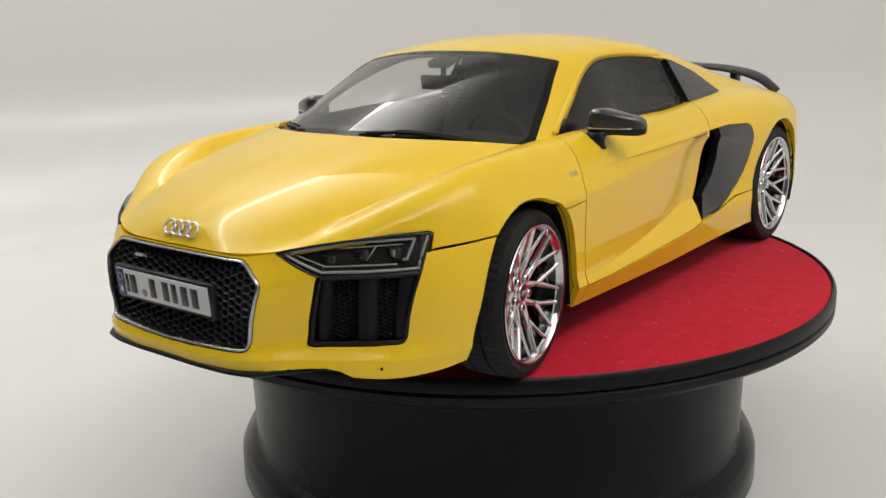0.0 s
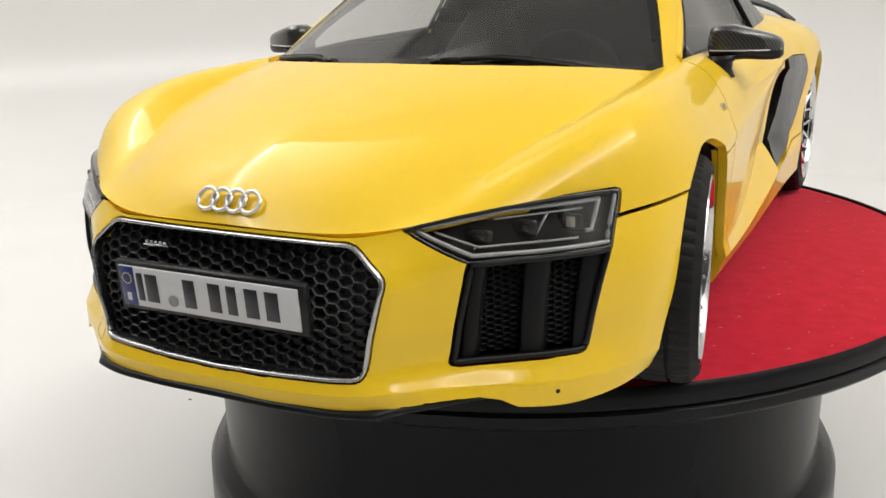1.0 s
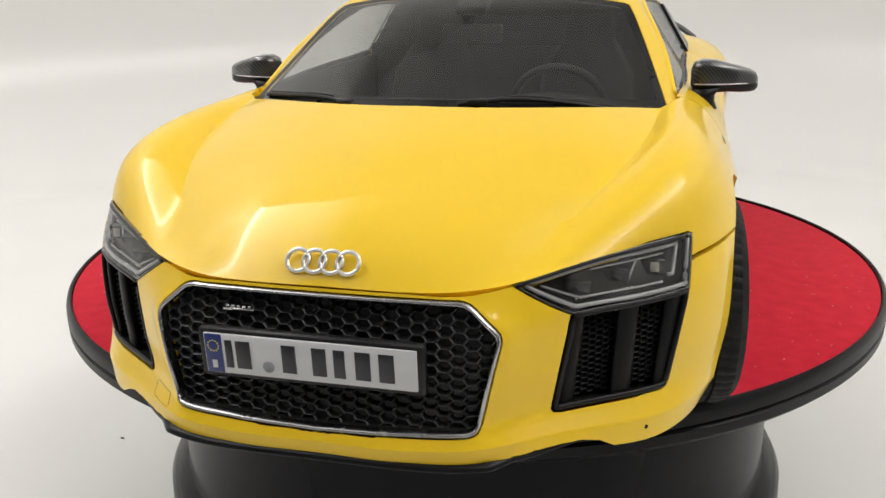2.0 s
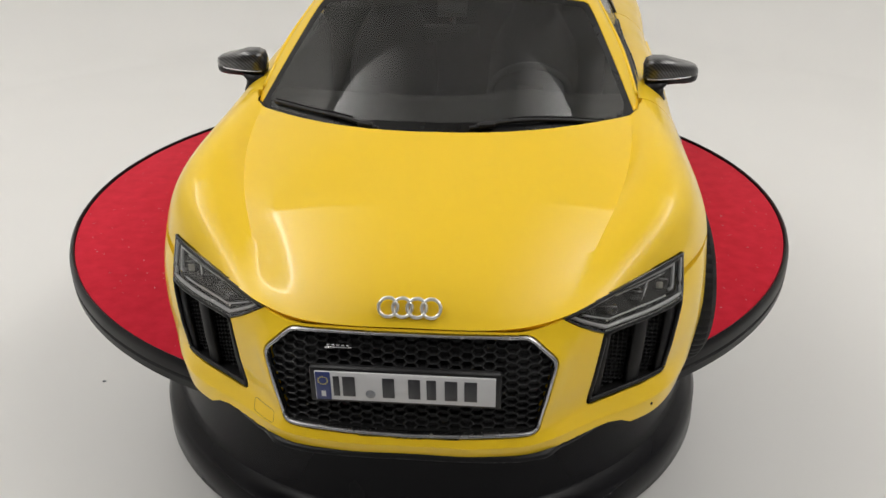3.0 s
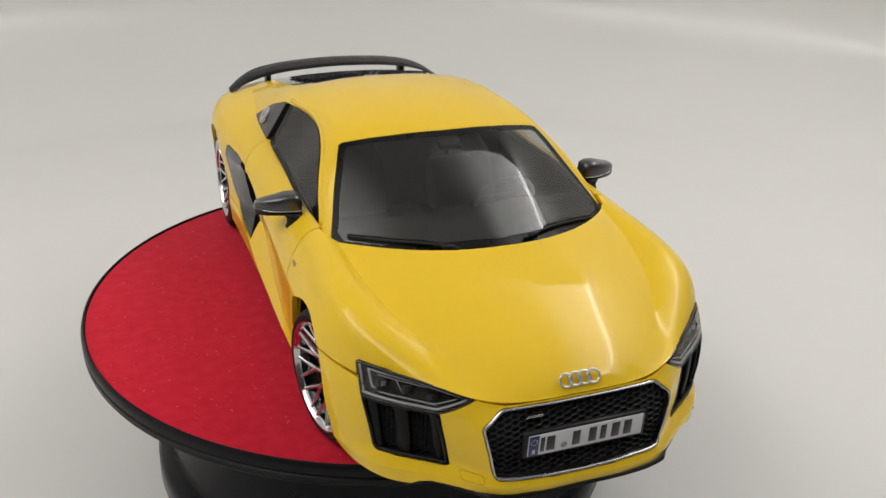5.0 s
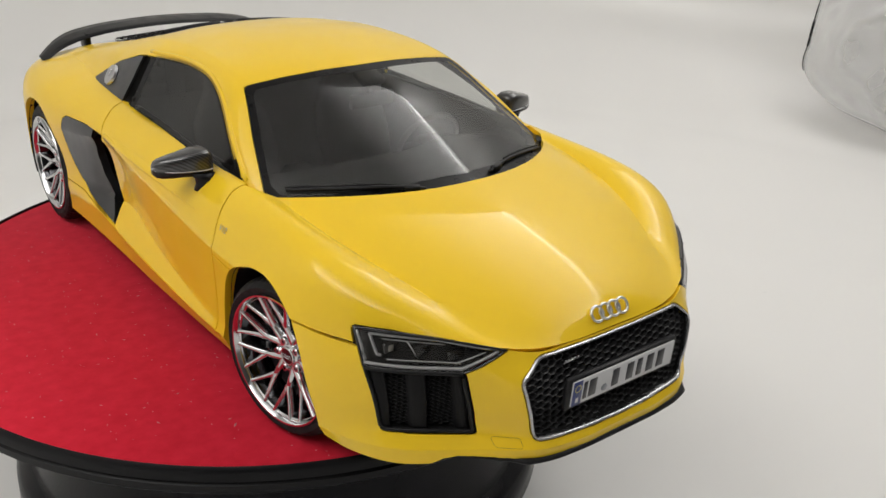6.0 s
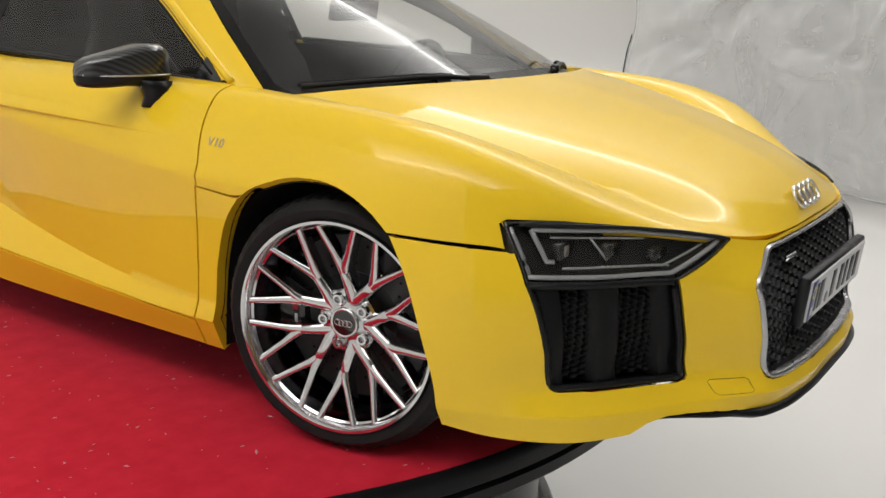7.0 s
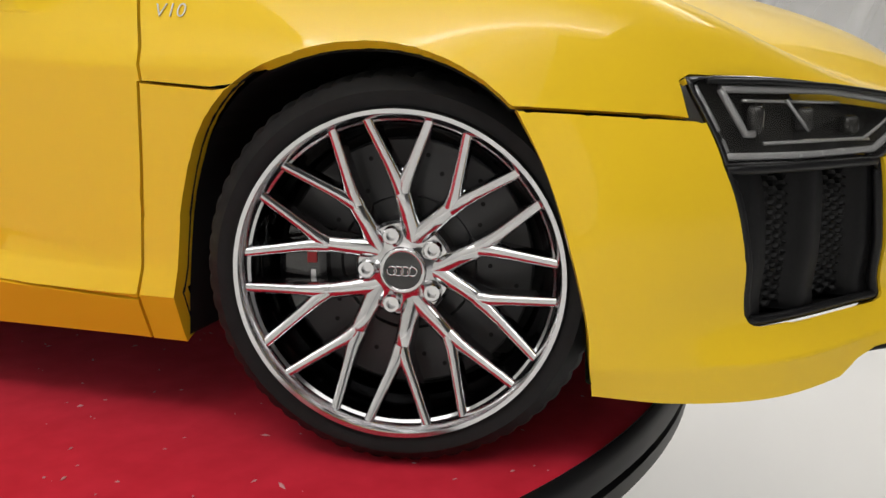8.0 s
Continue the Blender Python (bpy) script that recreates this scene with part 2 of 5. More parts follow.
def rim(bm, gap=0.15, deep=1.1, keep=lambda v: False):
    """Draws the open edge back by the gap, rounds it and folds it inwards."""
    bm.normal_update()
    bound = [e for e in bm.edges if len(e.link_faces) == 1 and not (keep(e.verts[0].co) and keep(e.verts[1].co))]
    near = {}
    for e in bound:
        p, q = e.verts
        near.setdefault(p, []).append(q)
        near.setdefault(q, []).append(p)
    big = {v: sum((f.normal * f.calc_area() for f in v.link_faces), Vector()) for v in near}
    wide = {v: big[v] + sum((big[w] for w in near[v]), Vector()) for v in near}
    nor = {v: (wide[v] + sum((wide[w] for w in near[v]), Vector())).normalized() for v in near}
    push = {v: Vector() for v in near}
    for e in bound:
        f = e.link_faces[0]
        d = e.verts[1].co - e.verts[0].co
        t = (nor[e.verts[0]] + nor[e.verts[1]]).normalized().cross(d)
        if t.dot(f.calc_center_median() - e.verts[0].co) < 0:
            t = -t
        for v in e.verts:
            push[v] += t * min(1.0, f.calc_area() / max(d.length_squared, 1e-9))
    for _ in range(2):
        push = {v: push[v] * 2 + sum((push[w] for w in near[v] if push[w].dot(push[v]) > 0.3 * push[w].length * push[v].length), Vector()) for v in push}
    push = {v: t.normalized() for v, t in push.items()}
    for v, s in push.items():
        v.co += s * gap
    for step in ((0.1, 0.28), (0.0, deep)):
        ret = bmesh.ops.extrude_edge_only(bm, edges=bound)
        vmap = [g for g in ret["geom"] if isinstance(g, bmesh.types.BMVert)]
        nn = {}
        for v in vmap:
            src = min((w for e in v.link_edges for w in e.verts if w is not v and w in nor), key=lambda w: (w.co - v.co).length)
            s = push[src]
            v.co += s * gap * step[0] - nor[src] * step[1]
            nn[v] = src
        push = {v: push[s] for v, s in nn.items()}
        nor = {v: nor[s] for v, s in nn.items()}
        bound = [g for g in ret["geom"] if isinstance(g, bmesh.types.BMEdge)]
    return bm


def mirror(bm, both=False):
    """The skin on the car's other side, or both sides welded."""
    src = bm.copy()
    for v in src.verts:
        v.co.x = -v.co.x
    bmesh.ops.reverse_faces(src, faces=src.faces[:])
    if both:
        me = bpy.data.meshes.new("tmp")
        src.to_mesh(me)
        bm.from_mesh(me)
        bpy.data.meshes.remove(me)
        src.free()
        bmesh.ops.remove_doubles(bm, verts=bm.verts[:], dist=0.02)
        bm.normal_update()
        return bm
    src.normal_update()
    return src


def scaled(bm):
    bmesh.ops.scale(bm, vec=(MM, MM, MM), verts=bm.verts[:])
    return bm


# ---- model car: guide lines of the left half, in millimetres (across, along, up), nose to tail ----
car = new("model_car")
tagged(car, "yellow die-cast model sports coupe with chrome wheels on a red turntable", "model car")

BODY = [
    [(0, -115.8, 32.2), (0, -112.0, 37.1), (0, -100, 42), (0, -86, 45.7), (0, -70, 48.9), (0, -40, 52.6), (0, -4, 53), (0, 5.6, 45.1), (0, 20, 46), (0, 60, 52), (0, 80, 52), (0, 105, 50), (0, 120, 46)],
    [(10, -115.6, 32.2), (10.3, -111.2, 36.7), (11, -99.3, 41.5), (11.5, -85.6, 45.3), (12, -69, 48.6), (12, -40, 52.3), (11.9, -4, 52.7), (11.9, 5.6, 45.1), (12, 20, 46), (13, 60, 52), (13, 80, 51.7), (12, 105, 49.8), (11, 120, 46)],
    [(19.3, -114.5, 32.2), (20.2, -108.6, 36.2), (22.3, -97.6, 40.2), (25, -84, 44.3), (29, -62, 48.1), (29, -40, 50.8), (28.6, -4, 51), (28.4, 5.6, 45.2), (28, 20, 46), (26, 60, 51.5), (26, 80, 51), (25, 105, 49), (23, 119.5, 45.5)],
    [(26.3, -110.6, 33.3), (28.4, -101.5, 36.3), (31, -93, 39.3), (35.2, -82, 42.2), (39.0, -55, 46.0), (38, -40, 47.2), (37.5, -4, 46.3), (37.3, 5.6, 45.4), (37, 20, 46), (36, 60, 51), (35.5, 80, 50.3), (34, 105, 48.3), (31, 119, 45)],
    [(38, -100.2, 35), (39.8, -95, 39.7), (40.9, -86.5, 43.5), (41.4, -74, 46.5), (41.8, -47.5, 47.3), (42.3, -15, 48.2), (42, 7.2, 48.7), (41.8, 13.1, 48.8), (41.6, 22, 49), (41, 50, 50), (41.5, 76, 49.3), (40.5, 100, 47.5), (36.5, 118, 44.3)],
    [(45.5, -93.2, 31.6), (46.2, -89, 40.1), (46.8, -80.5, 43.3), (46.7, -66, 45.2), (46.2, -46, 45.4), (46.6, -15, 46.4), (46.4, 7.2, 46.7), (46.4, 13.1, 46.7), (46.5, 22, 46.8), (47.5, 48, 47.3), (49.3, 76, 46.8), (47, 100, 45.6), (40.5, 117, 43.3)],
    [(49.7, -86, 31.6), (49.9, -81.5, 36.4), (50, -75, 38.8), (50, -64, 40.5), (49.6, -46, 41.2), (49.8, -15, 42.6), (50.1, 6, 42.9), (50.1, 12.4, 42.9), (50.2, 22, 42.8), (51.4, 48, 42.6), (53.4, 76, 42), (51, 100, 42), (44, 116, 41.5)],
    [(51.7, -81, 31.6), (51.9, -77.5, 34.4), (52.2, -73, 35.6), (52.4, -63, 36.2), (52.3, -46, 35.4), (51.2, -15, 37.6), (50.9, 6, 39.4), (50.7, 14, 40), (50.3, 25, 40.8), (52.6, 48, 36.8), (54, 76, 36.2), (52, 100, 36), (45.5, 115.5, 37)],
    [(51.7, -81, 30.4), (51.8, -77.6, 32.4), (52.1, -73, 33), (52.3, -63, 33.4), (52.2, -46, 33.2), (51, -15, 35.4), (50.5, 6, 37.6), (50.2, 14, 38.4), (48.4, 25, 39.2), (52.4, 48, 34.6), (54, 76, 33.5), (52, 100, 33.5), (45.7, 115.4, 34.5)],
    [(51.5, -81, 26), (51.5, -78, 26), (51.6, -73, 26), (51.7, -62, 26), (51.4, -45.5, 25), (50.4, -15, 27), (49.2, 6, 30), (48.5, 14, 31), (46.8, 25, 31.4), (51.4, 48, 27), (53.6, 76, 26), (52, 100, 26), (46, 115, 27)],
    [(50.6, -82, 19.5), (50.9, -78, 19.5), (51.2, -73, 19.5), (51.5, -62, 19.5), (51.5, -46, 16.6), (49.8, -15, 18.4), (48.0, 6, 21.0), (47.2, 14, 21.9), (46.4, 25, 22.8), (51.6, 48, 22), (53.5, 76, 22), (52, 100, 22), (46.2, 114.5, 22)],
    [(50, -83, 15), (50.5, -78, 15), (51, -73, 15), (51.4, -62, 15), (52.2, -45, 14.6), (52.2, -15, 15), (52, 6, 15.8), (51.8, 14, 16.2), (51.6, 25, 17.2), (52, 48, 18.5), (53.4, 76, 18), (52, 100, 17), (46.5, 114, 17)],
    [(49, -84, 10), (49.3, -78, 10), (49.5, -73, 10), (49.7, -62, 9.8), (49.8, -46, 9.8), (50.4, -15, 9.3), (50.5, 4.2, 9.2), (50.5, 9.3, 9.2), (50.6, 17, 9.2), (51, 48, 9.8), (52.4, 76, 10), (51, 100, 10.5), (46, 113, 11)],
]
ARCH_F = [(-86.4, 5), (-86, 9.5), (-84.6, 21.8), (-82.2, 28.3), (-79.4, 33.1), (-76.8, 35.2), (-73.5, 36.8), (-70, 37.7), (-66.5, 37.9), (-62.8, 37.5), (-59.3, 36.4), (-55, 34.1), (-51.6, 30.2), (-49.6, 25), (-48.6, 18.8), (-48, 10), (-48, 5)]
ARCH_F = [tuple(p) for p in spline(ARCH_F, 45)]
ARCH_R = [(78.2 + 20.8 * math.cos(a), 19.2 + 20.8 * math.sin(a)) for a in np.linspace(math.pi * 1.15, -0.15 * math.pi, 30)]
BLADE = [(26.4, 41.6), (38, 42), (51.6, 41.2), (54.0, 40.0), (54.8, 37.6), (54.5, 34), (53.4, 30.2), (51.2, 26.6), (47.6, 23.2), (42.6, 20.6), (36, 18.7), (28, 17.6), (21.6, 17.0), (24.2, 20.6), (26.0, 26), (26.8, 31), (26.6, 38)]

skin = grid_mesh(loft(BODY, 193, 5, (3, 7, 10, 11), 7.0, 7, 2.6))
tag = skin.faces.layers.int.new("panel")
skin.normal_update()
if sum(f.normal.z for f in skin.faces) < 0:
    bmesh.ops.reverse_faces(skin, faces=skin.faces[:])
skin.normal_update()
COWL = [(x, -70.9 + 0.00906 * x * x + 2.67e-6 * x**4) for x in np.linspace(-1, 40.5, 14)]
HEADLIGHT = [(24.2, 33.0), (26, 34.0), (34.5, 35.0), (40, 35.5), (44.9, 35.6), (45.5, 35.2), (45.6, 32), (45.6, 28.6), (31.3, 28.4)]
side = lambda c, n: c.x > 43
HOOD, COCKPIT, DOOR, FENDER_LOW, HOLE, INTAKE, QUARTER, SILL = range(8)
for f in skin.faces:
    f[tag] = QUARTER
cut(skin, tag, HOOD, [(-1, -130), (60, -130), (60, -38), (42.2, -38), (41.9, -44.0), (40.5, -47.5), (36, -54), (30, -60.5), (-1, -60)], (0, 1), lambda c, n: c.y < -40)
cut(skin, tag, COCKPIT, COWL + [(41.4, -44), (41.8, -15), (41, 22), (40.5, 55), (35, 104), (-1, 104)], (0, 1), lambda c, n: c.y > -75)
cut(skin, tag, SILL, [(-47, 14.2), (16, 16.0), (22, 16.8), (36, 18.4), (46, 20.2), (57, 20.5), (57, 5), (-47, 5)], (1, 2), side)
cut(skin, tag, DOOR, [(-42.6, 60), (-42.7, 46.6), (-43.5, 44.6), (-44.3, 41.5), (-45.6, 37.4), (-45.9, 34.4), (-44.2, 14.2), (16, 16.0), (21.6, 17.0), (24.2, 20.6), (26, 26), (26.8, 31), (26.6, 38), (26.4, 41.6), (28.4, 46), (31, 49.2), (31, 60)], (1, 2), lambda c, n: c.x > 41)
cut(skin, tag, FENDER_LOW, [(-60, 34.9), (-53, 33.9), (-45.6, 34.3), (-44.2, 14), (-44, 8), (-50, 5)], (1, 2), side)
cut(skin, tag, INTAKE, BLADE, (1, 2), side)
cut(skin, tag, HOLE, ARCH_F, (1, 2), side)
cut(skin, tag, HOLE, ARCH_R, (1, 2), side)
nose = lambda c, n: c.y < -78
cut(skin, tag, HOLE, [(37, 34.7), (40, 35.35), (44.9, 35.6), (45.5, 35.2), (45.6, 32), (45.6, 28.6), (36, 28.4)], (0, 2), nose)
cut(skin, tag, HOLE, [(45.55, 32.3), (49.6, 32.8), (51.7, 33.1), (54, 33.1), (54, 25), (45.55, 25)], (0, 2), nose)

hood = part("hood", scaled(rim(mirror(take(skin, tag, HOOD), True), 0.15)), YELLOW, car, "glossy yellow hood and front fenders")
doors = {}
for sgn in (1, -1):
    for name, value, mat in (("door", DOOR, YELLOW), ("lower_fender", FENDER_LOW, YELLOW), ("rear_quarter", QUARTER, YELLOW), ("sill", SILL, YELLOW)):
        b = take(skin, tag, value)
        if sgn < 0:
            b = mirror(b)
        pieces = islands(b)
        for extra in pieces[1:]:
            part("lower_quarter" if name == "rear_quarter" else name + "_end", scaled(rim(extra)), mat, car)
        ob = part(name, scaled(rim(pieces[0], 0.19 if name in ("door", "sill") else 0.15, 1.2 if name == "door" else 2.2)), mat, car)
        if name == "door":
            doors[sgn] = ob
    # side blade: the rear part of the intake's outline; its front lip stands free of the dark opening
    b = take(skin, tag, INTAKE)
    t2 = b.faces.layers.int.new("panel")
    cut(b, t2, 1, [(32.0, 45), (34.6, 38.5), (36.0, 33), (34.8, 28), (30.2, 21.8), (23.4, 17.3), (15, 10), (15, 45)], (1, 2))
    blade = take(b, t2, 0)
    mouth = take(b, t2, 1)
    for v in mouth.verts:
        v.co.x -= 5.0
    for v in blade.verts:
        v.co.x -= 0.6 * max(0.0, min(1.0, (40 - v.co.y) / 8))
    b.free()
    if sgn < 0:
        blade, mouth = mirror(blade), mirror(mouth)
    part("side_blade", scaled(rim(blade, 0.1, 2.2)), GREY, car, "satin dark grey side blade")
    part("side_intake", scaled(mouth), SHELL, car)

# black shell a little under the skin, seen in the gaps
inner = skin.copy()
itag = inner.faces.layers.int["panel"]
bmesh.ops.delete(inner, geom=[f for f in inner.faces if f[itag] in (COCKPIT, HOLE, INTAKE)], context="FACES")
inner.normal_update()
for v, n in [(v, v.normal.copy()) for v in inner.verts]:
    v.co -= n * 1.5
part("inner_shell", scaled(mirror(inner, True)), SHELL, car)

# front bumper: rows from the hood's edge down
FASCIA = [
    [(0, -115.8, 32.2), (10, -115.6, 32.2), (19.3, -114.5, 32.2), (24.5, -111.9, 33.0), (34.5, -103.7, 34.9), (45.3, -92.3, 35.6), (49.6, -84.9, 34.6), (51.7, -79.2, 33.9)],
    [(0, -117.0, 27.5), (12, -116.9, 27.5), (23.8, -115.5, 27.5), (26.0, -113.2, 28), (30.6, -109.1, 28.5), (45.3, -96, 28.6), (50.2, -87.5, 28.4), (51.7, -82.2, 28.3)],
    [(0, -118.4, 21), (12, -118.3, 21), (22.8, -116.6, 21), (25.0, -114.4, 21), (29.7, -109.9, 21), (45, -97, 21), (49.8, -89.5, 21), (51.5, -84.7, 21)],
    [(0, -119.4, 14.6), (12, -119.2, 14.6), (21, -117.4, 14.9), (23.8, -115.1, 15.0), (28.7, -110.5, 15.0), (43.8, -97.9, 14.8), (48.6, -90.8, 14.6), (50.4, -86, 14.4)],
    [(0, -120.5, 12.8), (12, -120.3, 12.8), (21, -118.4, 13.0), (24, -116.5, 13.0), (29, -112.3, 12.8), (43.8, -99.6, 12.0), (48.2, -91.3, 11.8), (50, -86.1, 11.8)],
    [(0, -120.2, 10.6), (12, -119.9, 10.6), (21, -117.9, 10.6), (24, -116.1, 10.5), (29.5, -112.4, 10.4), (43, -99.9, 8.4), (47, -92, 8.5), (48.7, -86.2, 9.0)],
]


def rounded(poly, r):
    """An outline with its corners cut to short curves."""
    out = []
    for i, p in enumerate(poly):
        p = Vector(p)
        a, b = Vector(poly[i - 1]), Vector(poly[(i + 1) % len(poly)])
        p0 = p + (a - p) * min(0.45, r / max((a - p).length, 1e-6))
        p1 = p + (b - p) * min(0.45, r / max((b - p).length, 1e-6))
        out += [tuple(p0 * (1 - t) ** 2 + p * 2 * t * (1 - t) + p1 * t * t) for t in (0, 0.35, 0.65, 1)]
    return out


VENT = [(31.3, 28.4), (45.6, 28.6)] + rounded([(31.3, 28.4), (45.6, 28.6), (43.3, 15.0), (29.0, 15.1)], 0.9)[8:]
GRILLE = rounded([(-1, 31.5), (19.2, 31.5), (23.9, 27.5), (21.1, 14.5), (-1, 13.9)], 1.3)
front = grid_mesh(loft(FASCIA, 141, 10, (4,)))
ftag = front.faces.layers.int.new("panel")
front.normal_update()
if sum(f.normal.y for f in front.faces) > 0:
    bmesh.ops.reverse_faces(front, faces=front.faces[:])
    front.normal_update()
BUMPER, LAMP, VENTHOLE, GRILLEHOLE, LENS, SPARE = range(6)
for f in front.faces:
    f[ftag] = BUMPER
from mathutils.bvhtree import BVHTree
front_tree = BVHTree.FromBMesh(front)


def on_front(x, z, deep=0.0):
    """A point on the nose at (x, z), or so far behind it."""
    hit = front_tree.ray_cast(Vector((abs(x), -200, z)), Vector((0, 1, 0)))[0]
    return Vector((x, (hit.y if hit else -95) + deep, z))


def shrink(poly, d):
    """An outline drawn in by d towards its middle along its edges' normals."""
    n = len(poly)
    area = sum(p[0] * q[1] - q[0] * p[1] for p, q in zip(poly, poly[1:] + poly[:1]))
    s = 1 if area > 0 else -1
    out = []
    for i in range(n):
        a, b, c = (Vector(poly[(i + k) % n]) for k in (-1, 0, 1))
        e, f = (b - a).normalized(), (c - b).normalized()
        ne, nf = Vector((-e.y, e.x)) * s, Vector((-f.y, f.x)) * s
        m = (ne + nf).normalized()
        out.append(tuple(b + m * d / max(0.4, m.dot(ne))))
    return out


cut(front, ftag, LAMP, [(x, z + 0.7 if x > 25 and z > 33.5 else z) for x, z in HEADLIGHT], (0, 2))
cut(front, ftag, LENS, shrink(HEADLIGHT, 0.28), (0, 2))
cut(front, ftag, VENTHOLE, VENT, (0, 2), lambda c, n: c.z < 28.65)
cut(front, ftag, GRILLEHOLE, GRILLE, (0, 2))
cut(front, ftag, SPARE, [(45.6, 32.2), (49.6, 32.7), (51.7, 33.0), (54, 33.0), (54, 40), (45.6, 40)], (0, 2))
cut(front, ftag, SPARE, [(-1, 9), (18, 10.2), (29, 11.2), (33, 11.2), (35.2, 10.6), (38.2, 8.6), (39, 7), (-1, 7)], (0, 2))
bumper = part("front_bumper", scaled(rim(mirror(take(front, ftag, BUMPER), True), 0.16, 1.6)), YELLOW, car)


def tube(bm, pts, r, n=6, closed=False):
    """A round bar through the points."""
    P = [Vector(p) for p in pts]
    m = len(P)
    rows = []
    for i, p in enumerate(P):
        a, b = (P[(i - 1) % m], P[(i + 1) % m]) if closed else (P[max(i - 1, 0)], P[min(i + 1, m - 1)])
        d = (b - a).normalized()
        u = d.cross(Vector((0, 0, 1)) if abs(d.z) < 0.9 else Vector((0, 1, 0))).normalized()
        w = d.cross(u)
        rows.append([bm.verts.new(p + u * r * math.cos(t) + w * r * math.sin(t)) for t in np.linspace(0, 2 * math.pi, n, endpoint=False)])
    for i in range(m if closed else m - 1):
        p, q = rows[i], rows[(i + 1) % m]
        for j in range(n):
            bm.faces.new((p[j], p[(j + 1) % n], q[(j + 1) % n], q[j]))
    if not closed:
        bm.faces.new(rows[0][::-1])
        bm.faces.new(rows[-1])
    bmesh.ops.recalc_face_normals(bm, faces=bm.faces[:])
    return bm


def resample(poly, step, closed=True):
    out = []
    for p, q in zip(poly, poly[1:] + (poly[:1] if closed else [])):
        k = max(1, int(math.dist(p, q) / step))
        out += [(p[0] + (q[0] - p[0]) * i / k, p[1] + (q[1] - p[1]) * i / k) for i in range(k)]
    return out if closed else out + [poly[-1]]


def block(bm, c, size, m=None):
    """A small bevelled box."""
    r = bmesh.ops.create_cube(bm, size=1.0)
    vs = r["verts"]
    bmesh.ops.scale(bm, vec=size, verts=vs)
    es = list({e for v in vs for e in v.link_edges})
    rb = bmesh.ops.bevel(bm, geom=es, offset=min(size) * 0.18, segments=1, affect="EDGES")
    vs = list({v for f in rb["faces"] for v in f.verts} | {v for v in vs if v.is_valid})
    if m is not None:
        bmesh.ops.transform(bm, matrix=m, verts=vs)
    bmesh.ops.translate(bm, vec=c, verts=vs)
    return bm


def flip(pts, sgn):
    return [(sgn * p[0], p[1], p[2]) for p in pts]


def hexes(bm, spots, w, h, wall, deep, sgn=1):
    """Cells of a honeycomb: six-sided walls about each spot (x, z), on the nose, with their floor open."""
    out = [(w / 2, 0), (w / 4, h / 2), (-w / 4, h / 2), (-w / 2, 0), (-w / 4, -h / 2), (w / 4, -h / 2)]
    for x, z, back in spots:
        k = (w - 2 * wall) / w
        o = [bm.verts.new(on_front(x + a * 0.995, z + b * 0.995, back)) for a, b in out]
        i = [bm.verts.new(on_front(x + a * k, z + b * k, back + 0.15)) for a, b in out]
        d = [bm.verts.new(on_front(x + a * k * 0.8, z + b * k * 0.8, back + deep)) for a, b in out]
        for j in range(6):
            q = (j + 1) % 6
            bm.faces.new((o[j], o[q], i[q], i[j]))
            bm.faces.new((i[j], i[q], d[q], d[j]))
        bm.faces.new(d)
    if sgn < 0:
        for v in bm.verts:
            v.co.x = -v.co.x
    bmesh.ops.recalc_face_normals(bm, faces=bm.faces[:])
    return bm


def comb(poly, w, h, back):
    """Spots of a honeycomb inside an outline."""
    xs, zs = [p[0] for p in poly], [p[1] for p in poly]
    spots = []
    for i in range(int((max(xs) - min(xs)) / (0.75 * w)) + 3):
        x = min(xs) + 0.75 * w * i
        for j in range(int((max(zs) - min(zs)) / h) + 3):
            z = min(zs) + h * (j + 0.5 * (i % 2))
            if inside((x, z), poly):
                spots.append((x, z, back))
    return spots


# grille: honeycomb behind a chrome frame
full = [(x, z) for x, z in GRILLE if x >= 0]
full = full + [(-x, z) for x, z in reversed(full)]
grille = part("grille", hexes(bmesh.new(), comb(shrink(full, 0.5), 2.4, 1.45, 1.1), 2.4, 1.45, 0.2, 0.9), HEX, car, "black honeycomb radiator grille", smooth=False)
grille.data.transform(Matrix.Scale(MM, 4))
b = bmesh.new()
edge = [on_front(x, z, 0.0) for x, z in resample(shrink(full, 0.15), 0.8)]
edge2 = [on_front(x, z, 0.1) for x, z in resample(shrink(full, 0.75), 0.8)]
n = len(edge)
pick = [min(edge2, key=lambda q: (q - p).length) for p in edge]
rows = [[b.verts.new(p + Vector((0, dy, 0)) * 1.0 + (q - p) * k) for p, q in zip(edge, pick)] for k, dy in ((-0.1, 1.5), (-0.1, -0.1), (0.2, -0.35), (0.6, -0.25), (0.8, 0.1), (0.9, 2.2))]
for p, q in zip(rows[:-1], rows[1:]):
    for j in range(n):
        b.faces.new((p[j], p[(j + 1) % n], q[(j + 1) % n], q[j]))
bmesh.ops.recalc_face_normals(b, faces=b.faces[:])
part("chrome_frame", scaled(b), FRAME_METAL, grille, "polished chrome frame")
b = take(front, ftag, GRILLEHOLE)
for v in b.verts:
    v.co.y += 4.2
part("grille_back", scaled(mirror(b, True)), SHELL, grille)
g = np.array([[on_front(x, z, d) for d in (0.6, 2.0, 4.8)] for x, z in resample(shrink(full, 0.7), 0.9) + [shrink(full, 0.7)[0]]])
part("grille_duct", scaled(grid_mesh(g)), SHELL, grille)
b = bmesh.new()
for x in (-13.0, -12.2, -11.4, -10.6, -9.8):
    block(b, on_front(x, 28.75, 0.5), (0.55, 0.4, 0.45))
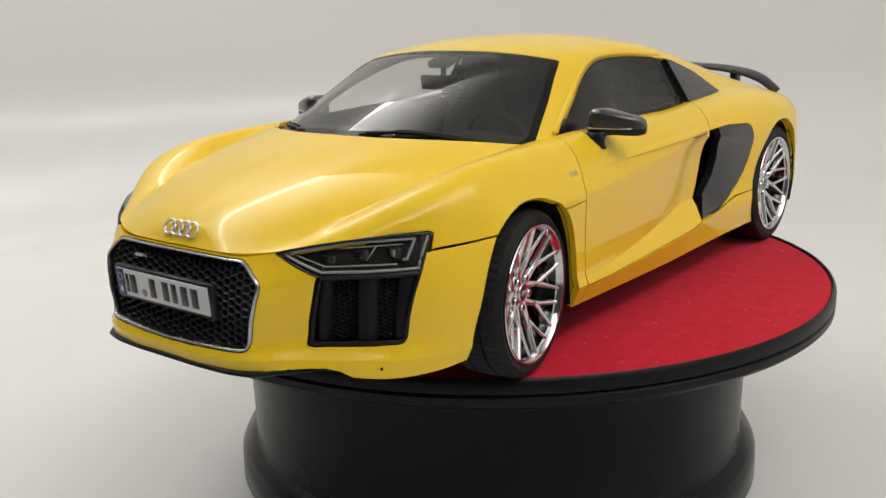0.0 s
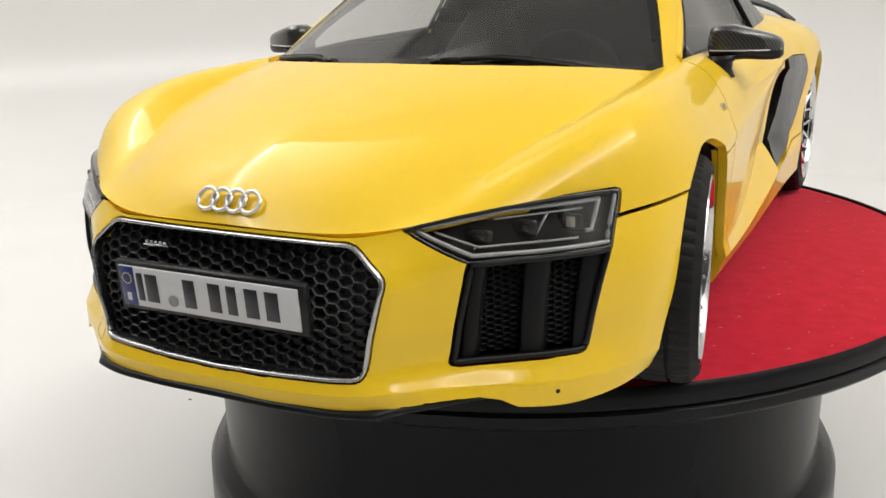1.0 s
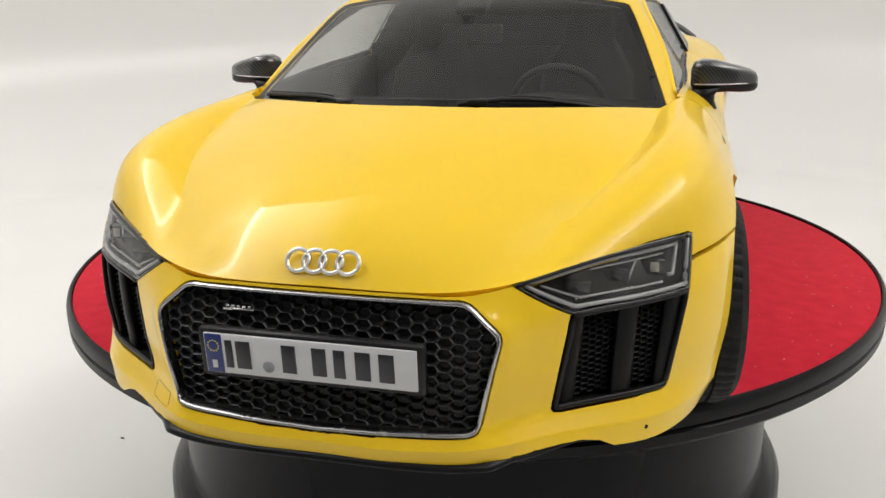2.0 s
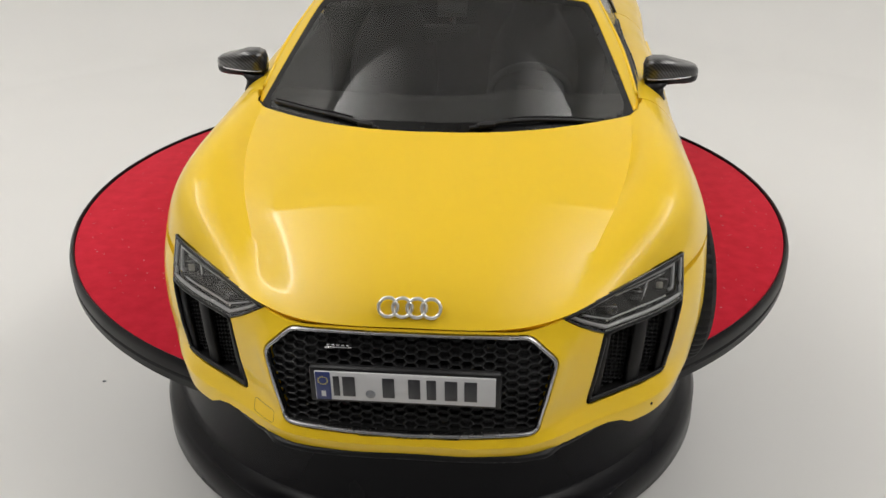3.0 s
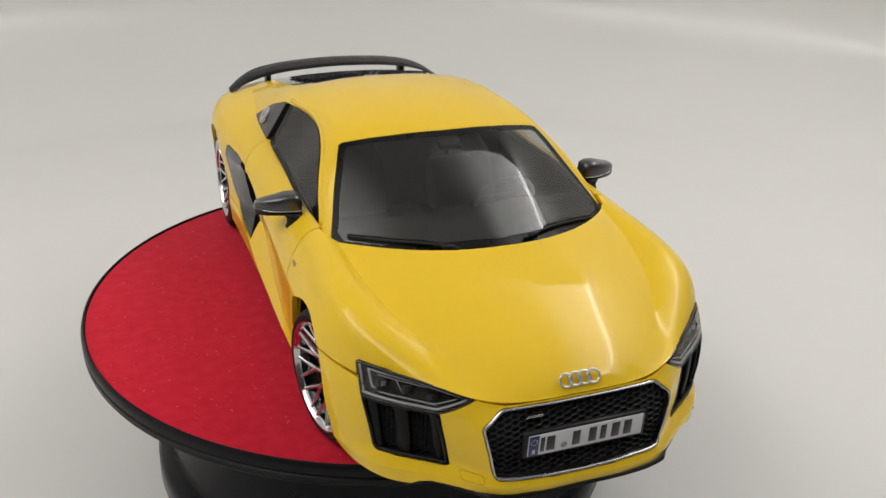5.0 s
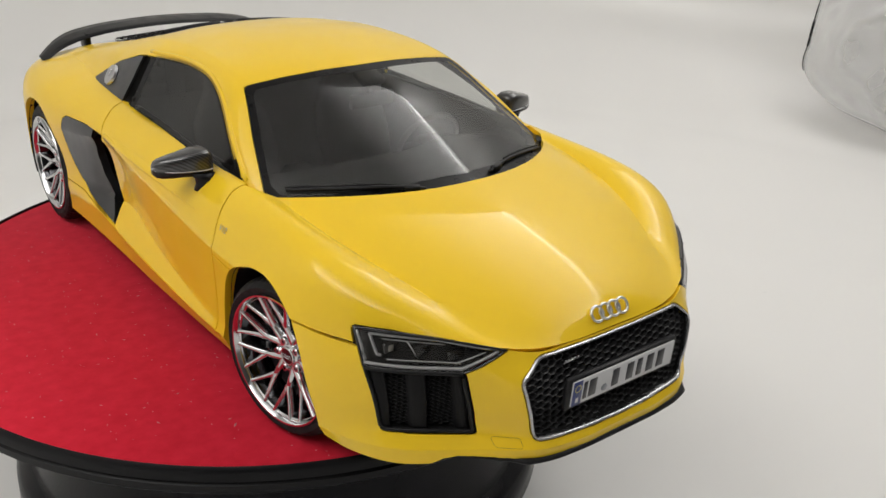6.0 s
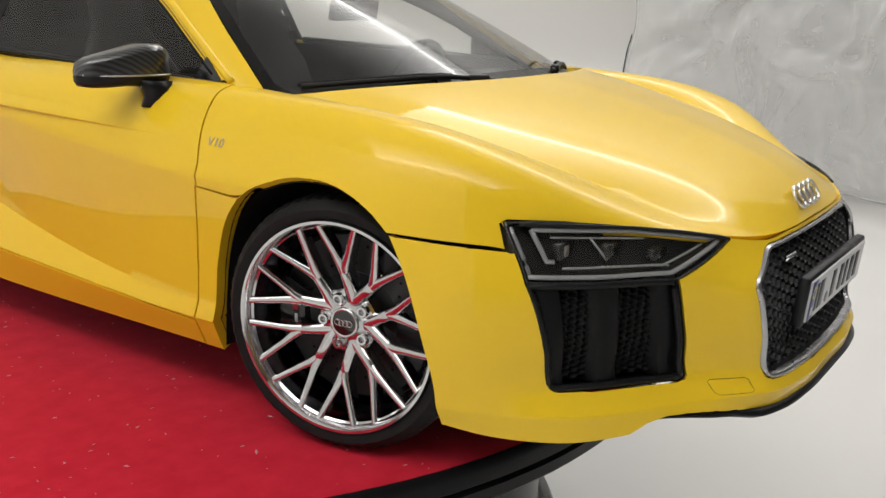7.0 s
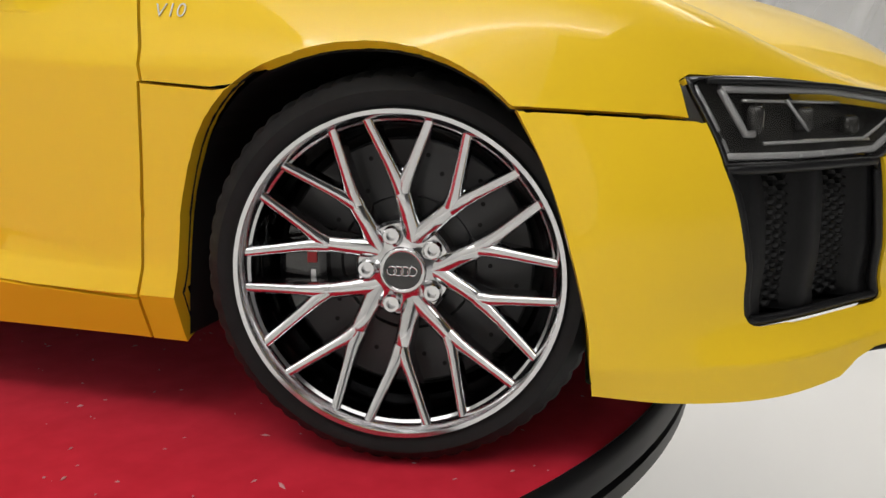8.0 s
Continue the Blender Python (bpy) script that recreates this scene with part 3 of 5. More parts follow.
block(b, on_front(-11.4, 28.4, 0.6), (4.4, 0.5, 0.34))
part("grille_badge", scaled(b), CHROME, grille, "small chrome script badge")

# number plate with plain bars
plate = new("number_plate")
plate.parent = car
plate.matrix_local = pose(-0.0003, -0.1194, 0.0237, 4.5, 0, 0)
block_bm = block(bmesh.new(), (0, 0.35, -0.1), (30.4, 1.4, 6.9))
part("plate_holder", scaled(block_bm), BLACK, plate)
part("plate", scaled(block(bmesh.new(), (0, -0.45, 0), (28.6, 0.4, 5.6))), PLATE_WHITE, plate, "white number plate with dark bars")
part("blue_band", scaled(block(bmesh.new(), (-13.0, -0.52, 0), (2.4, 0.42, 5.5))), PLATE_BLUE, plate)
b = bmesh.new()
for i in range(12):
    a = i * math.pi / 6
    block(b, (-13.0 + 0.75 * math.cos(a), -0.75, 1.1 + 0.75 * math.sin(a)), (0.2, 0.08, 0.2))
part("star_ring", scaled(b), PLATE_STAR, plate)
part("country_mark", scaled(block(bmesh.new(), (-13.0, -0.75, -1.5), (0.7, 0.08, 1.1))), PLATE_WHITE, plate)
for x, w in ((-10.9, 1.0), (-8.9, 2.0), (-2.6, 1.9), (1.5, 1.9), (4.2, 1.5), (7.3, 2.0), (10.4, 2.0)):
    part("character_bar", scaled(block(bmesh.new(), (x, -0.68, 0.05), (w, 0.1, 3.9))), PLATE_INK, plate)
b = bmesh.new()
bmesh.ops.create_cone(b, cap_ends=True, segments=20, radius1=0.8, radius2=0.8, depth=0.1, matrix=pose(-5.5, -0.68, -1.3, 90))
part("seal", scaled(b), PLATE_SEAL, plate)

# four chrome rings on the nose
b = bmesh.new()
for i in range(4):
    c = ((i - 1.5) * 2.28, 0)
    tube(b, [(c[0] + 1.5 * math.cos(t), 0, c[1] + 1.5 * math.sin(t)) for t in np.linspace(0, 2 * math.pi, 36, endpoint=False)], 0.3, 8, True)
badge = part("nose_badge", scaled(b), RING_METAL, car, "four interlinked chrome rings")
badge.matrix_local = pose(0, -0.1142, 0.0351, -33, 0, 0)

# headlights and vents
for sgn in (1, -1):
    b = take(front, ftag, LAMP)
    lamp = part("headlight", scaled(rim(b if sgn > 0 else mirror(b), 0.05, 1.0)), GLOSS, car, "slim headlight with clear lens and light guides")
    b = take(front, ftag, LENS)
    for v in b.verts:
        v.co.y -= 0.02
    part("lens", scaled(b if sgn > 0 else mirror(b)), CLEAR, lamp)
    b = take(front, ftag, LENS)
    for v in b.verts:
        v.co.y += 2.6 + 1.2 * max(0, (34 - v.co.x) / 10)
    part("housing", scaled(b if sgn > 0 else mirror(b)), LAMP_DARK, lamp)
    for k, (pts, r, dp) in enumerate((
        ([(25.6, 32.6), (31.6, 29.15), (38, 29.1), (45.2, 29.3)], 0.32, 0.55),
        ([(26.0, 32.9), (34.5, 34.3), (43.4, 34.6)], 0.36, 0.75),
        ([(43.4, 34.6), (43.2, 31.0), (42.6, 31.0)], 0.32, 0.75),
        ([(44.9, 34.8), (44.9, 29.6)], 0.32, 0.7),
        ([(27.4, 32.3), (32.0, 30.1), (42.0, 30.2)], 0.16, 0.9),
        ([(33.0, 33.2), (41.8, 33.6)], 0.14, 1.3),
    )):
        line = [on_front(x, z, dp) for x, z in resample(pts, 0.8, False)]
        part("light_guide", scaled(tube(bmesh.new(), flip(line, sgn), r, 8)), GUIDE, lamp)
    for x, z, w, h in ((31.5, 31.3, 3.6, 1.6), (36, 31.9, 3.6, 2.0), (40.6, 32.1, 3.4, 2.3)):
        p = on_front(x, z, 2.2)
        part("lamp_module", scaled(block(bmesh.new(), (sgn * p.x, p.y, p.z), (w, 1.4, h))), LAMP_DARK, lamp)
        p = on_front(x + 0.3, z, 1.4)
        part("lamp_lens", scaled(block(bmesh.new(), (sgn * p.x, p.y, p.z), (w * 0.35, 0.5, h * 0.6))), LAMP_PALE if x > 40 else GLOSS, lamp)

    b = bmesh.new()
    for x in np.arange(31.6, 38.6, 0.55):
        p = on_front(x, 30.0 + (x - 31.6) * 0.04, 0.9)
        block(b, (sgn * p.x, p.y, p.z), (0.26, 0.4, 0.22))
    part("reflector_teeth", scaled(b), LAMP_PALE, lamp)
    b = tube(bmesh.new(), flip([on_front(37.6, 31.0, 0.9), on_front(38.5, 33.6, 0.9)], sgn), 0.16)
    part("divider", scaled(b), GUIDE, lamp)
    line = [on_front(x, z, 0.0) for x, z in resample([(24.6, 32.75), (26, 33.2), (30, 34.0), (34.5, 34.65), (40, 35.1), (44.5, 35.25)], 0.6, False)]
    part("lamp_trim", scaled(tube(bmesh.new(), flip(line, sgn), 0.26, 8)), SATIN, lamp)
    g = np.array([[on_front(x, z, d) for d in (0.25, 2.0, 4.6)] for x, z in resample(shrink(HEADLIGHT, 0.5), 0.8) + [shrink(HEADLIGHT, 0.5)[0]]])
    g[:, :, 0] *= sgn
    part("lamp_wall", scaled(grid_mesh(g)), LAMP_DARK, lamp)

    vent = part("air_intake", scaled(rim((lambda q: q if sgn > 0 else mirror(q))(take_back(front, ftag, VENTHOLE, 4.2)), 0.0, 0.1)), SHELL, car, "black front air intake with honeycomb and fins")
    b = bmesh.new()
    line = shrink(VENT, 0.3)
    outer = [on_front(x, z, 0.42) for x, z in resample(line, 1.0)]
    tube(b, flip(outer, sgn), 0.44, 8, True)
    part("intake_frame", scaled(b), SATIN, vent)
    g = np.array([[on_front(x, z, d) for d in (0.3, 2.0, 7.0)] for x, z in resample(shrink(VENT, -0.15), 0.8) + [shrink(VENT, -0.15)[0]]])
    g[:, :, 0] *= sgn
    part("intake_duct", scaled(grid_mesh(g)), SHELL, vent)
    spots = comb([(31.2, 27.8), (36.6, 27.8), (36.0, 16.4), (30.2, 16.4)], 1.1, 0.85, 2.0) + comb([(38.8, 27.8), (42.4, 27.8), (41.6, 16.4), (38.3, 16.4)], 1.1, 0.85, 1.9)
    ob = part("intake_mesh", hexes(bmesh.new(), spots, 1.1, 0.85, 0.14, 0.8, sgn), MESH_DARK, vent, smooth=False)
    ob.data.transform(Matrix.Scale(MM, 4))
    for x0, x1, wd in ((38.0, 37.2, 2.6), (43.6, 42.5, 2.2), (31.9, 30.6, 1.6)):
        b = bmesh.new()
        g = np.array([[on_front(x0 + (x1 - x0) * u + dx, 27.9 - 12.4 * u, dd) for dx, dd in ((-wd / 2, 3.5), (-wd / 2, 1.2), (-wd / 3, 0.75), (wd / 3, 0.75), (wd / 2, 1.2), (wd / 2, 3.5))] for u in np.linspace(0, 1, 9)])
        g[:, :, 0] *= sgn
        grid_mesh(g, b)
        part("fin", scaled(b), MESH_DARK, vent)

# splitter under the bumper
b = bmesh.new()
LIP = [(0, -119.6, 10.8), (12, -119.3, 10.7), (18, -118.5, 10.6), (22.6, -117.0, 10.6), (26.6, -114.2, 10.5), (33, -108.0, 10.6), (35.6, -104.8, 9.9), (38.4, -101.6, 8.6)]
lip = spline(LIP, 85)
g = []
for p in lip:
    out = 1.4 if p[0] < 22.8 else 1.4 - 1.3 * min(1, (p[0] - 22.8) / 2.2)
    drop = 1.0 if p[0] < 23 else 1.0 - 0.55 * min(1, (p[0] - 23) / 6)
    g.append([p + (0, 1.5, 0.6), p + (0.0, -out * 0.5, 0.3), p + (0, -out, -drop * 0.3), p + (0, -out + 0.2, -drop * 0.5), p + (0, -out + 1.2, -drop), p + (-0.5, 9, -drop - 0.1)])
grid_mesh(np.array(g), b)
bmesh.ops.recalc_face_normals(b, faces=b.faces[:])
part("front_splitter", scaled(mirror(b, True)), SATIN, car, "matt black front splitter lip")
# tow cover outline, a screw dot
c = [(-22.6 + a * 2.1, 15.3 + 0.0 + bb * 0.85) for a, bb in ((-1, -0.7), (-0.85, -1), (0.85, -1), (1, -0.7), (1, 0.7), (0.85, 1), (-0.85, 1), (-1, 0.7))]
c = [(x - 2.6, z - 1.2) for x, z in c]
part("tow_cover_seam", scaled(tube(bmesh.new(), [on_front(x, z, -0.0) for x, z in resample(c, 0.5)], 0.045, 5, True)), SEAM_SHADE, car)
b = bmesh.new()
bmesh.ops.create_uvsphere(b, u_segments=10, v_segments=6, radius=0.32, matrix=Matrix.Translation(on_front(41.0, 10.8, 0.1)))
part("screw_hole", scaled(b), SHELL, car)

# greenhouse
TOP = [
    [(0, -74, 46.5), (0, -48, 57.5), (0, -25.2, 65.5), (0, 5, 68.9), (0, 32, 67), (0, 66, 59.5), (0, 104, 50.5)],
    [(20, -68, 46.3), (18, -45, 57), (15.8, -23.9, 65.0), (15, 5, 68.3), (15, 32, 66.5), (14, 66, 59), (13, 104, 50.2)],
    [(40.2, -49, 45.6), (35.6, -35, 54.5), (30.8, -21, 63.0), (28.3, 5, 66.1), (28.5, 32, 64.4), (28, 66, 57.5), (26, 104, 49.6)],
    [(41.3, -45, 46), (37.8, -31.5, 54.5), (33.4, -17.5, 62.0), (31.2, 5, 64.4), (32.2, 32, 62.6), (33.5, 66, 55.6), (32, 104, 48.8)],
    [(41.6, -41.5, 46.6), (38.4, -29.5, 54.4), (34.3, -15.5, 60.4), (32.2, 5, 62.4), (34.8, 32, 60.8), (38.3, 60, 52.2), (37, 103, 48)],
    [(41.8, -41, 46.4), (42.2, -28, 47), (42.2, -13, 47.9), (41.4, 5, 48.2), (41.8, 32, 48.8), (41.2, 60, 49.2), (40, 103, 47)],
]
top = grid_mesh(loft(TOP, 121, 8, (2, 4), 3.6, 0, 2.0))
ttag = top.faces.layers.int.new("panel")
top.normal_update()
if sum(f.normal.z for f in top.faces) < 0:
    bmesh.ops.reverse_faces(top, faces=top.faces[:])
    top.normal_update()
ROOF, SHIELD, SIDEWIN, QPANEL, REARGLASS, PANE, PILLAR, SLOT = range(8)
for f in top.faces:
    f[ttag] = ROOF
SCREEN = [(-1, -25.2), (15.8, -23.9), (29.6, -21.2), (30.6, -21.6), (35.6, -35), (40.6, -50), (44, -80), (-1, -80)]
flank = lambda c, n: c.x > 31 and n.x > 0.35
cut(top, ttag, SHIELD, SCREEN, (0, 1), lambda c, n: c.y < -15)
cut(top, ttag, PANE, [(-1, -28.4), (15.6, -26.6), (28.6, -23.6), (29.8, -24.6), (34.3, -36.3), (38.0, -47.3), (37.2, -51.2), (29.4, -58.0), (17, -64.6), (-1, -67.6)], (0, 1), lambda c, n: c.y < -15)
WINDOW_EDGE = [tuple(p) for p in spline([(-40.6, 46.4), (-27, 54.4), (-20, 57.9), (-14, 60.2), (-7, 61.9), (3, 62.5), (14, 62.2), (24.2, 61.4)], 29)]
cut(top, ttag, SIDEWIN, WINDOW_EDGE + [(23.6, 48.4), (23.6, 44), (-40.6, 44)], (1, 2), flank)
cut(top, ttag, PILLAR, [(24.2, 61.4), (26.8, 61.2), (26.4, 48.6), (26.4, 44), (23.6, 44), (23.6, 48.4)], (1, 2), flank)
cut(top, ttag, SLOT, [(26.8, 61.2), (31.0, 60.85), (31.9, 48.9), (31.9, 44), (26.4, 44), (26.4, 48.6)], (1, 2), flank)
cut(top, ttag, QPANEL, [(30.4, 60.9), (33, 60.5), (45, 56.6), (52, 52.9), (56.3, 50.3), (54, 49.8), (31.4, 48.9)], (1, 2), lambda c, n: c.x > 31 and n.x > 0.2)
cut(top, ttag, REARGLASS, [(-1, 40), (20, 40), (23.5, 43), (27.5, 56), (26, 104.5), (-1, 104.5)], (0, 1))
roof = part("roof", scaled(rim(mirror(take(top, ttag, ROOF), True), 0.2, 0.6)), YELLOW, car)
shield = part("windshield", scaled(mirror(take(top, ttag, PANE), True)), GLASS, car, "tinted windshield with black border")
part("black_border", scaled(mirror(take(top, ttag, SHIELD), True)), BORDER, shield)
cover = part("engine_cover", scaled(mirror(take(top, ttag, REARGLASS), True)), GLOSS, car, "gloss black rear window and engine cover with slats")
roof_tree = BVHTree.FromBMesh(top)


def on_top(x, y, up=0.0):
    hit = roof_tree.ray_cast(Vector((abs(x), y, 200)), Vector((0, 0, -1)))[0]
    return Vector((x, y, (hit.z if hit else 48) + up))


for y in (50, 58, 66, 74, 82, 90):
    g = np.array([[on_top(x, y + dy, up) for dy, up in ((0, 0.1), (0.3, 0.9), (2.6, 0.9), (5.6, 0.2))] for x in np.linspace(-21, 21, 15)])
    part("slat", scaled(grid_mesh(g)), SATIN, cover)
for sgn in (1, -1):
    b = take(top, ttag, SIDEWIN)
    win = part("side_window", scaled(b if sgn > 0 else mirror(b)), DARKGLASS, doors[sgn], "dark tinted side window")
    b = take(top, ttag, PILLAR)
    for v in b.verts:
        v.co.x += 0.05
    part("rear_pillar", scaled(b if sgn > 0 else mirror(b)), BORDER, car)
    b = take(top, ttag, SLOT)
    old = b.verts[:]
    bmesh.ops.extrude_edge_only(b, edges=[e for e in b.edges if len(e.link_faces) == 1])
    for v in old:
        v.co.x -= 2.6
    for v in b.verts:
        v.co.x -= 0.12
    part("rear_slot", scaled(b if sgn > 0 else mirror(b)), SHELL, car)
    b = take(top, ttag, QPANEL)
    for v in b.verts:
        v.co.x += 0.5
    panel = part("upper_blade", scaled(rim(b if sgn > 0 else mirror(b), 0.05, 1.6)), GREY, car, "satin grey upper side blade")
    if sgn < 0:
        b = bmesh.new()
        spot, face, _, _ = BVHTree.FromBMesh(top).ray_cast(Vector((100, 44.4, 53.0)), Vector((-1, 0, 0)))
        face = Vector((-abs(face.x), face.y, face.z))
        cap_m = Matrix.Translation(Vector((-spot.x - 0.5, spot.y, spot.z)) + face * 0.55) @ face.to_track_quat("Z", "Y").to_matrix().to_4x4()
        bmesh.ops.create_cone(b, cap_ends=True, segments=32, radius1=3.1, radius2=2.9, depth=0.7, matrix=cap_m)
        cap = part("fuel_cap", scaled(b), ALU, panel, "brushed aluminium round fuel cap", smooth=False)
        b = bmesh.new()
        for k in (-0.8, 0, 0.8):
            block(b, cap_m @ Vector((0, 0.4 + k, 0.4)), (0.5, 0.6, 0.5), cap_m.to_3x3().to_4x4())
        part("cap_mark", scaled(b), CHROME, panel)
    # window trim and the triangle at the mirror
    edge = WINDOW_EDGE
    flank_tree = BVHTree.FromBMesh(top)
    line = []
    for y, z in resample(edge[1:], 2.0, False):
        hit = flank_tree.ray_cast(Vector((100, y, z)), Vector((-1, 0, 0)))[0]
        if hit:
            line.append((sgn * (hit.x - 0.06), y, z))
    part("window_trim", scaled(tube(bmesh.new(), line, 0.3, 6)), BORDER, doors[sgn])
    line = []
    for y, z in spline([(y - 0.7, z + 1.15) for y, z in WINDOW_EDGE] + [(29, 62.1)], 70):
        hit = flank_tree.ray_cast(Vector((100, y, z)), Vector((-1, 0, 0)))[0]
        if hit:
            line.append((sgn * (hit.x - 0.12), y, z))
    part("roof_rail", scaled(tube(bmesh.new(), line, 0.62, 10)), YELLOW, roof)
    # groove beside the rail: its shade put in as a dark yellow line
    line = []
    for y, z in spline([(y - 0.28, z + 0.5) for y, z in WINDOW_EDGE[1:]], 60):
        hit = flank_tree.ray_cast(Vector((100, y, z)), Vector((-1, 0, 0)))[0]
        if hit:
            line.append((sgn * (hit.x + 0.02), y, z))
    part("door_frame_seam", scaled(tube(bmesh.new(), line, 0.13, 6)), SEAM_SHADE, roof)
    tri = []
    for y, z in ((-40.2, 47.2), (-33.8, 47.6), (-35.0, 51.0)):
        hit = flank_tree.ray_cast(Vector((100, y, z)), Vector((-1, 0, 0)))[0]
        tri.append((hit.x + 0.15 if hit else 41.5, y, z))
    b = bmesh.new()
    a = [b.verts.new((sgn * x, y, z)) for x, y, z in tri]
    c = [b.verts.new((sgn * (x - 0.8), y, z)) for x, y, z in tri]
    b.faces.new(a)
    for i in range(3):
        b.faces.new((a[i], a[(i + 1) % 3], c[(i + 1) % 3], c[i]))
    bmesh.ops.recalc_face_normals(b, faces=b.faces[:])
    part("mirror_triangle", scaled(b), GLOSS, doors[sgn], smooth=False)
    # belt strip
    line = [(sgn * x, y, z) for x, y, z in spline([(42.3, -40, 46.9), (42.6, -15, 48.0), (41.9, 5, 48.5), (41.8, 22.5, 48.95)], 24)]
    part("belt_strip", scaled(tube(bmesh.new(), line, 0.28, 6)), BORDER, doors[sgn])
    line = [(sgn * (x - 0.9), y, z - 0.15) for x, y, z in spline([(42.3, -40, 46.9), (42.6, -15, 48.0), (41.9, 5, 48.5), (41.8, 22.5, 48.95)], 24)]
    part("inner_belt_strip", scaled(tube(bmesh.new(), line, 0.8, 8)), BLACK, doors[sgn])


# ---- wheels ----
def ring(bm, profile, n):
    """A turned body about the x axis: profile of (x, radius)."""
    rows = [[bm.verts.new((x, r * math.cos(a), r * math.sin(a))) for a in np.linspace(0, 2 * math.pi, n, endpoint=False)] for x, r in profile]
    for p, q in zip(rows[:-1], rows[1:]):
        for i in range(n):
            bm.faces.new((p[i], p[(i + 1) % n], q[(i + 1) % n], q[i]))
    bmesh.ops.recalc_face_normals(bm, faces=bm.faces[:])
    return bm


def bar(bm, pts, wide, deep=2.0):
    """A spoke's limb with a ridged back and steep flanks: points (y, z, x) and widths."""
    rows = []
    for i, (y, z, x) in enumerate(pts):
        a, b = pts[max(i - 1, 0)], pts[min(i + 1, len(pts) - 1)]
        d = Vector((b[0] - a[0], b[1] - a[1])).normalized()
        s = Vector((-d.y, d.x))
        w = wide[i] / 2
        rows.append([bm.verts.new((x + dx, y + s.x * w * k, z + s.y * w * k)) for k, dx in ((-1.2, -deep), (-1, -0.7 * w), (-0.84, -0.4 * w), (-0.5, -0.14 * w), (0, 0), (0.5, -0.14 * w), (0.84, -0.4 * w), (1, -0.7 * w), (1.2, -deep))])
    for p, q in zip(rows[:-1], rows[1:]):
        for j in range(8):
            bm.faces.new((p[j], p[j + 1], q[j + 1], q[j]))
    bm.faces.new(rows[0])
    bm.faces.new(rows[-1][::-1])


def polar(r, deg, x):
    return (r * math.cos(radians(deg)), r * math.sin(radians(deg)), x)


def wheel_meshes(R, T, W):
    """Meshes of one wheel, its outer face at x = 0 and the outside towards +x."""
    k = R / 14.7
    out = {}
    n = 180
    b = bmesh.new()
    prof = [(-W + 0.6, R - 1.5), (-W, R + 1), (-W + 0.4, T - 1.0), (-W + 1.6, T), (-W * 0.7, T + 0.05), (-W * 0.69, T - 0.5), (-W * 0.66, T - 0.5), (-W * 0.65, T + 0.08), (-W * 0.36, T + 0.08), (-W * 0.35, T - 0.5), (-W * 0.32, T - 0.5), (-W * 0.31, T + 0.05), (-2.2, T), (-1.0, T - 0.45), (-0.25, T - 1.2), (0.15, R + 1.4), (0.05, R + 0.6), (-0.2, R + 0.1), (-0.8, R - 0.3)]
    rows = []
    for j, (x, r) in enumerate(prof):
        notch = [(0.2 if (i % 3 == 0 and j in (3, 4, 7, 8, 11, 12, 13)) else 0.0) for i in range(n)]
        skew = 0.03 * (x + W / 2) / W * 3
        rows.append([b.verts.new((x, (r - notch[i]) * math.cos(2 * math.pi * i / n + skew), (r - notch[i]) * math.sin(2 * math.pi * i / n + skew))) for i in range(n)])
    for p, q in zip(rows[:-1], rows[1:]):
        for i in range(n):
            b.faces.new((p[i], p[(i + 1) % n], q[(i + 1) % n], q[i]))
    bmesh.ops.recalc_face_normals(b, faces=b.faces[:])
    out["tyre"] = (b, RUBBER)
    out["rim"] = (ring(bmesh.new(), [(-0.9, R - 0.3), (0.1, R), (0.3, R - 0.1), (0.27, R - 0.48), (-0.15, R - 0.76), (-0.9, R - 1.0), (-1.3, R - 1.38)], 96), WHEEL_METAL)
    out["barrel"] = (ring(bmesh.new(), [(-1.1, R - 1.35), (-2.4, R - 1.7), (-2.8, R - 2.0), (-9, R - 2.2)], 96), DARKCHROME)
    b = bmesh.new()
    for s in (-1, 1):
        bar(b, [polar(2.3 * k, -s * 4, -3.4), polar(3.2 * k, s * 4, -3.2), polar(5.2 * k, s * 14, -2.8), polar(7.6 * k, s * 18.8, -2.25), polar(9.2 * k, s * 18.6, -3.2)], (2.2, 2.0, 1.6, 1.55, 0.3))
        for e in (-1, 1):
            bar(b, [polar(7.0 * k, s * 18.6, -2.4), polar(8.2 * k, s * 18.5 + e * 2.6, -2.06), polar(9.6 * k, s * 18.3 + e * 5.6, -1.75), polar(14.0 * k, s * 18.2 + e * 11.3, -0.4)], (1.5, 1.25, 1.05, 0.85))
    out["spoke"] = (b, WHEEL_METAL)
    b = ring(bmesh.new(), [(-6, 4.6 * k), (-3.9, 4.5 * k), (-3.6, 4.2 * k), (-3.5, 3.0 * k), (-3.2, 2.2), (-3.0, 1.9)], 40)
    out["hub"] = (b, WHEEL_METAL)
    b = ring(bmesh.new(), [(-3.4, 2.15), (-2.75, 2.1), (-2.6, 1.95), (-2.75, 1.75)], 40)
    out["cap_ring"] = (b, CHROME)
    b = ring(bmesh.new(), [(-2.78, 1.85), (-2.68, 0.9), (-2.66, 0.02)], 40)
    out["centre_cap"] = (b, GLOSS)
    b = bmesh.new()
    for i in range(4):
        tube(b, [(-2.6, (i - 1.5) * 0.62 + 0.42 * math.cos(t), 0.42 * math.sin(t)) for t in np.linspace(0, 2 * math.pi, 16, endpoint=False)], 0.07, 5, True)
    out["cap_mark"] = (b, CHROME)
    b = bmesh.new()
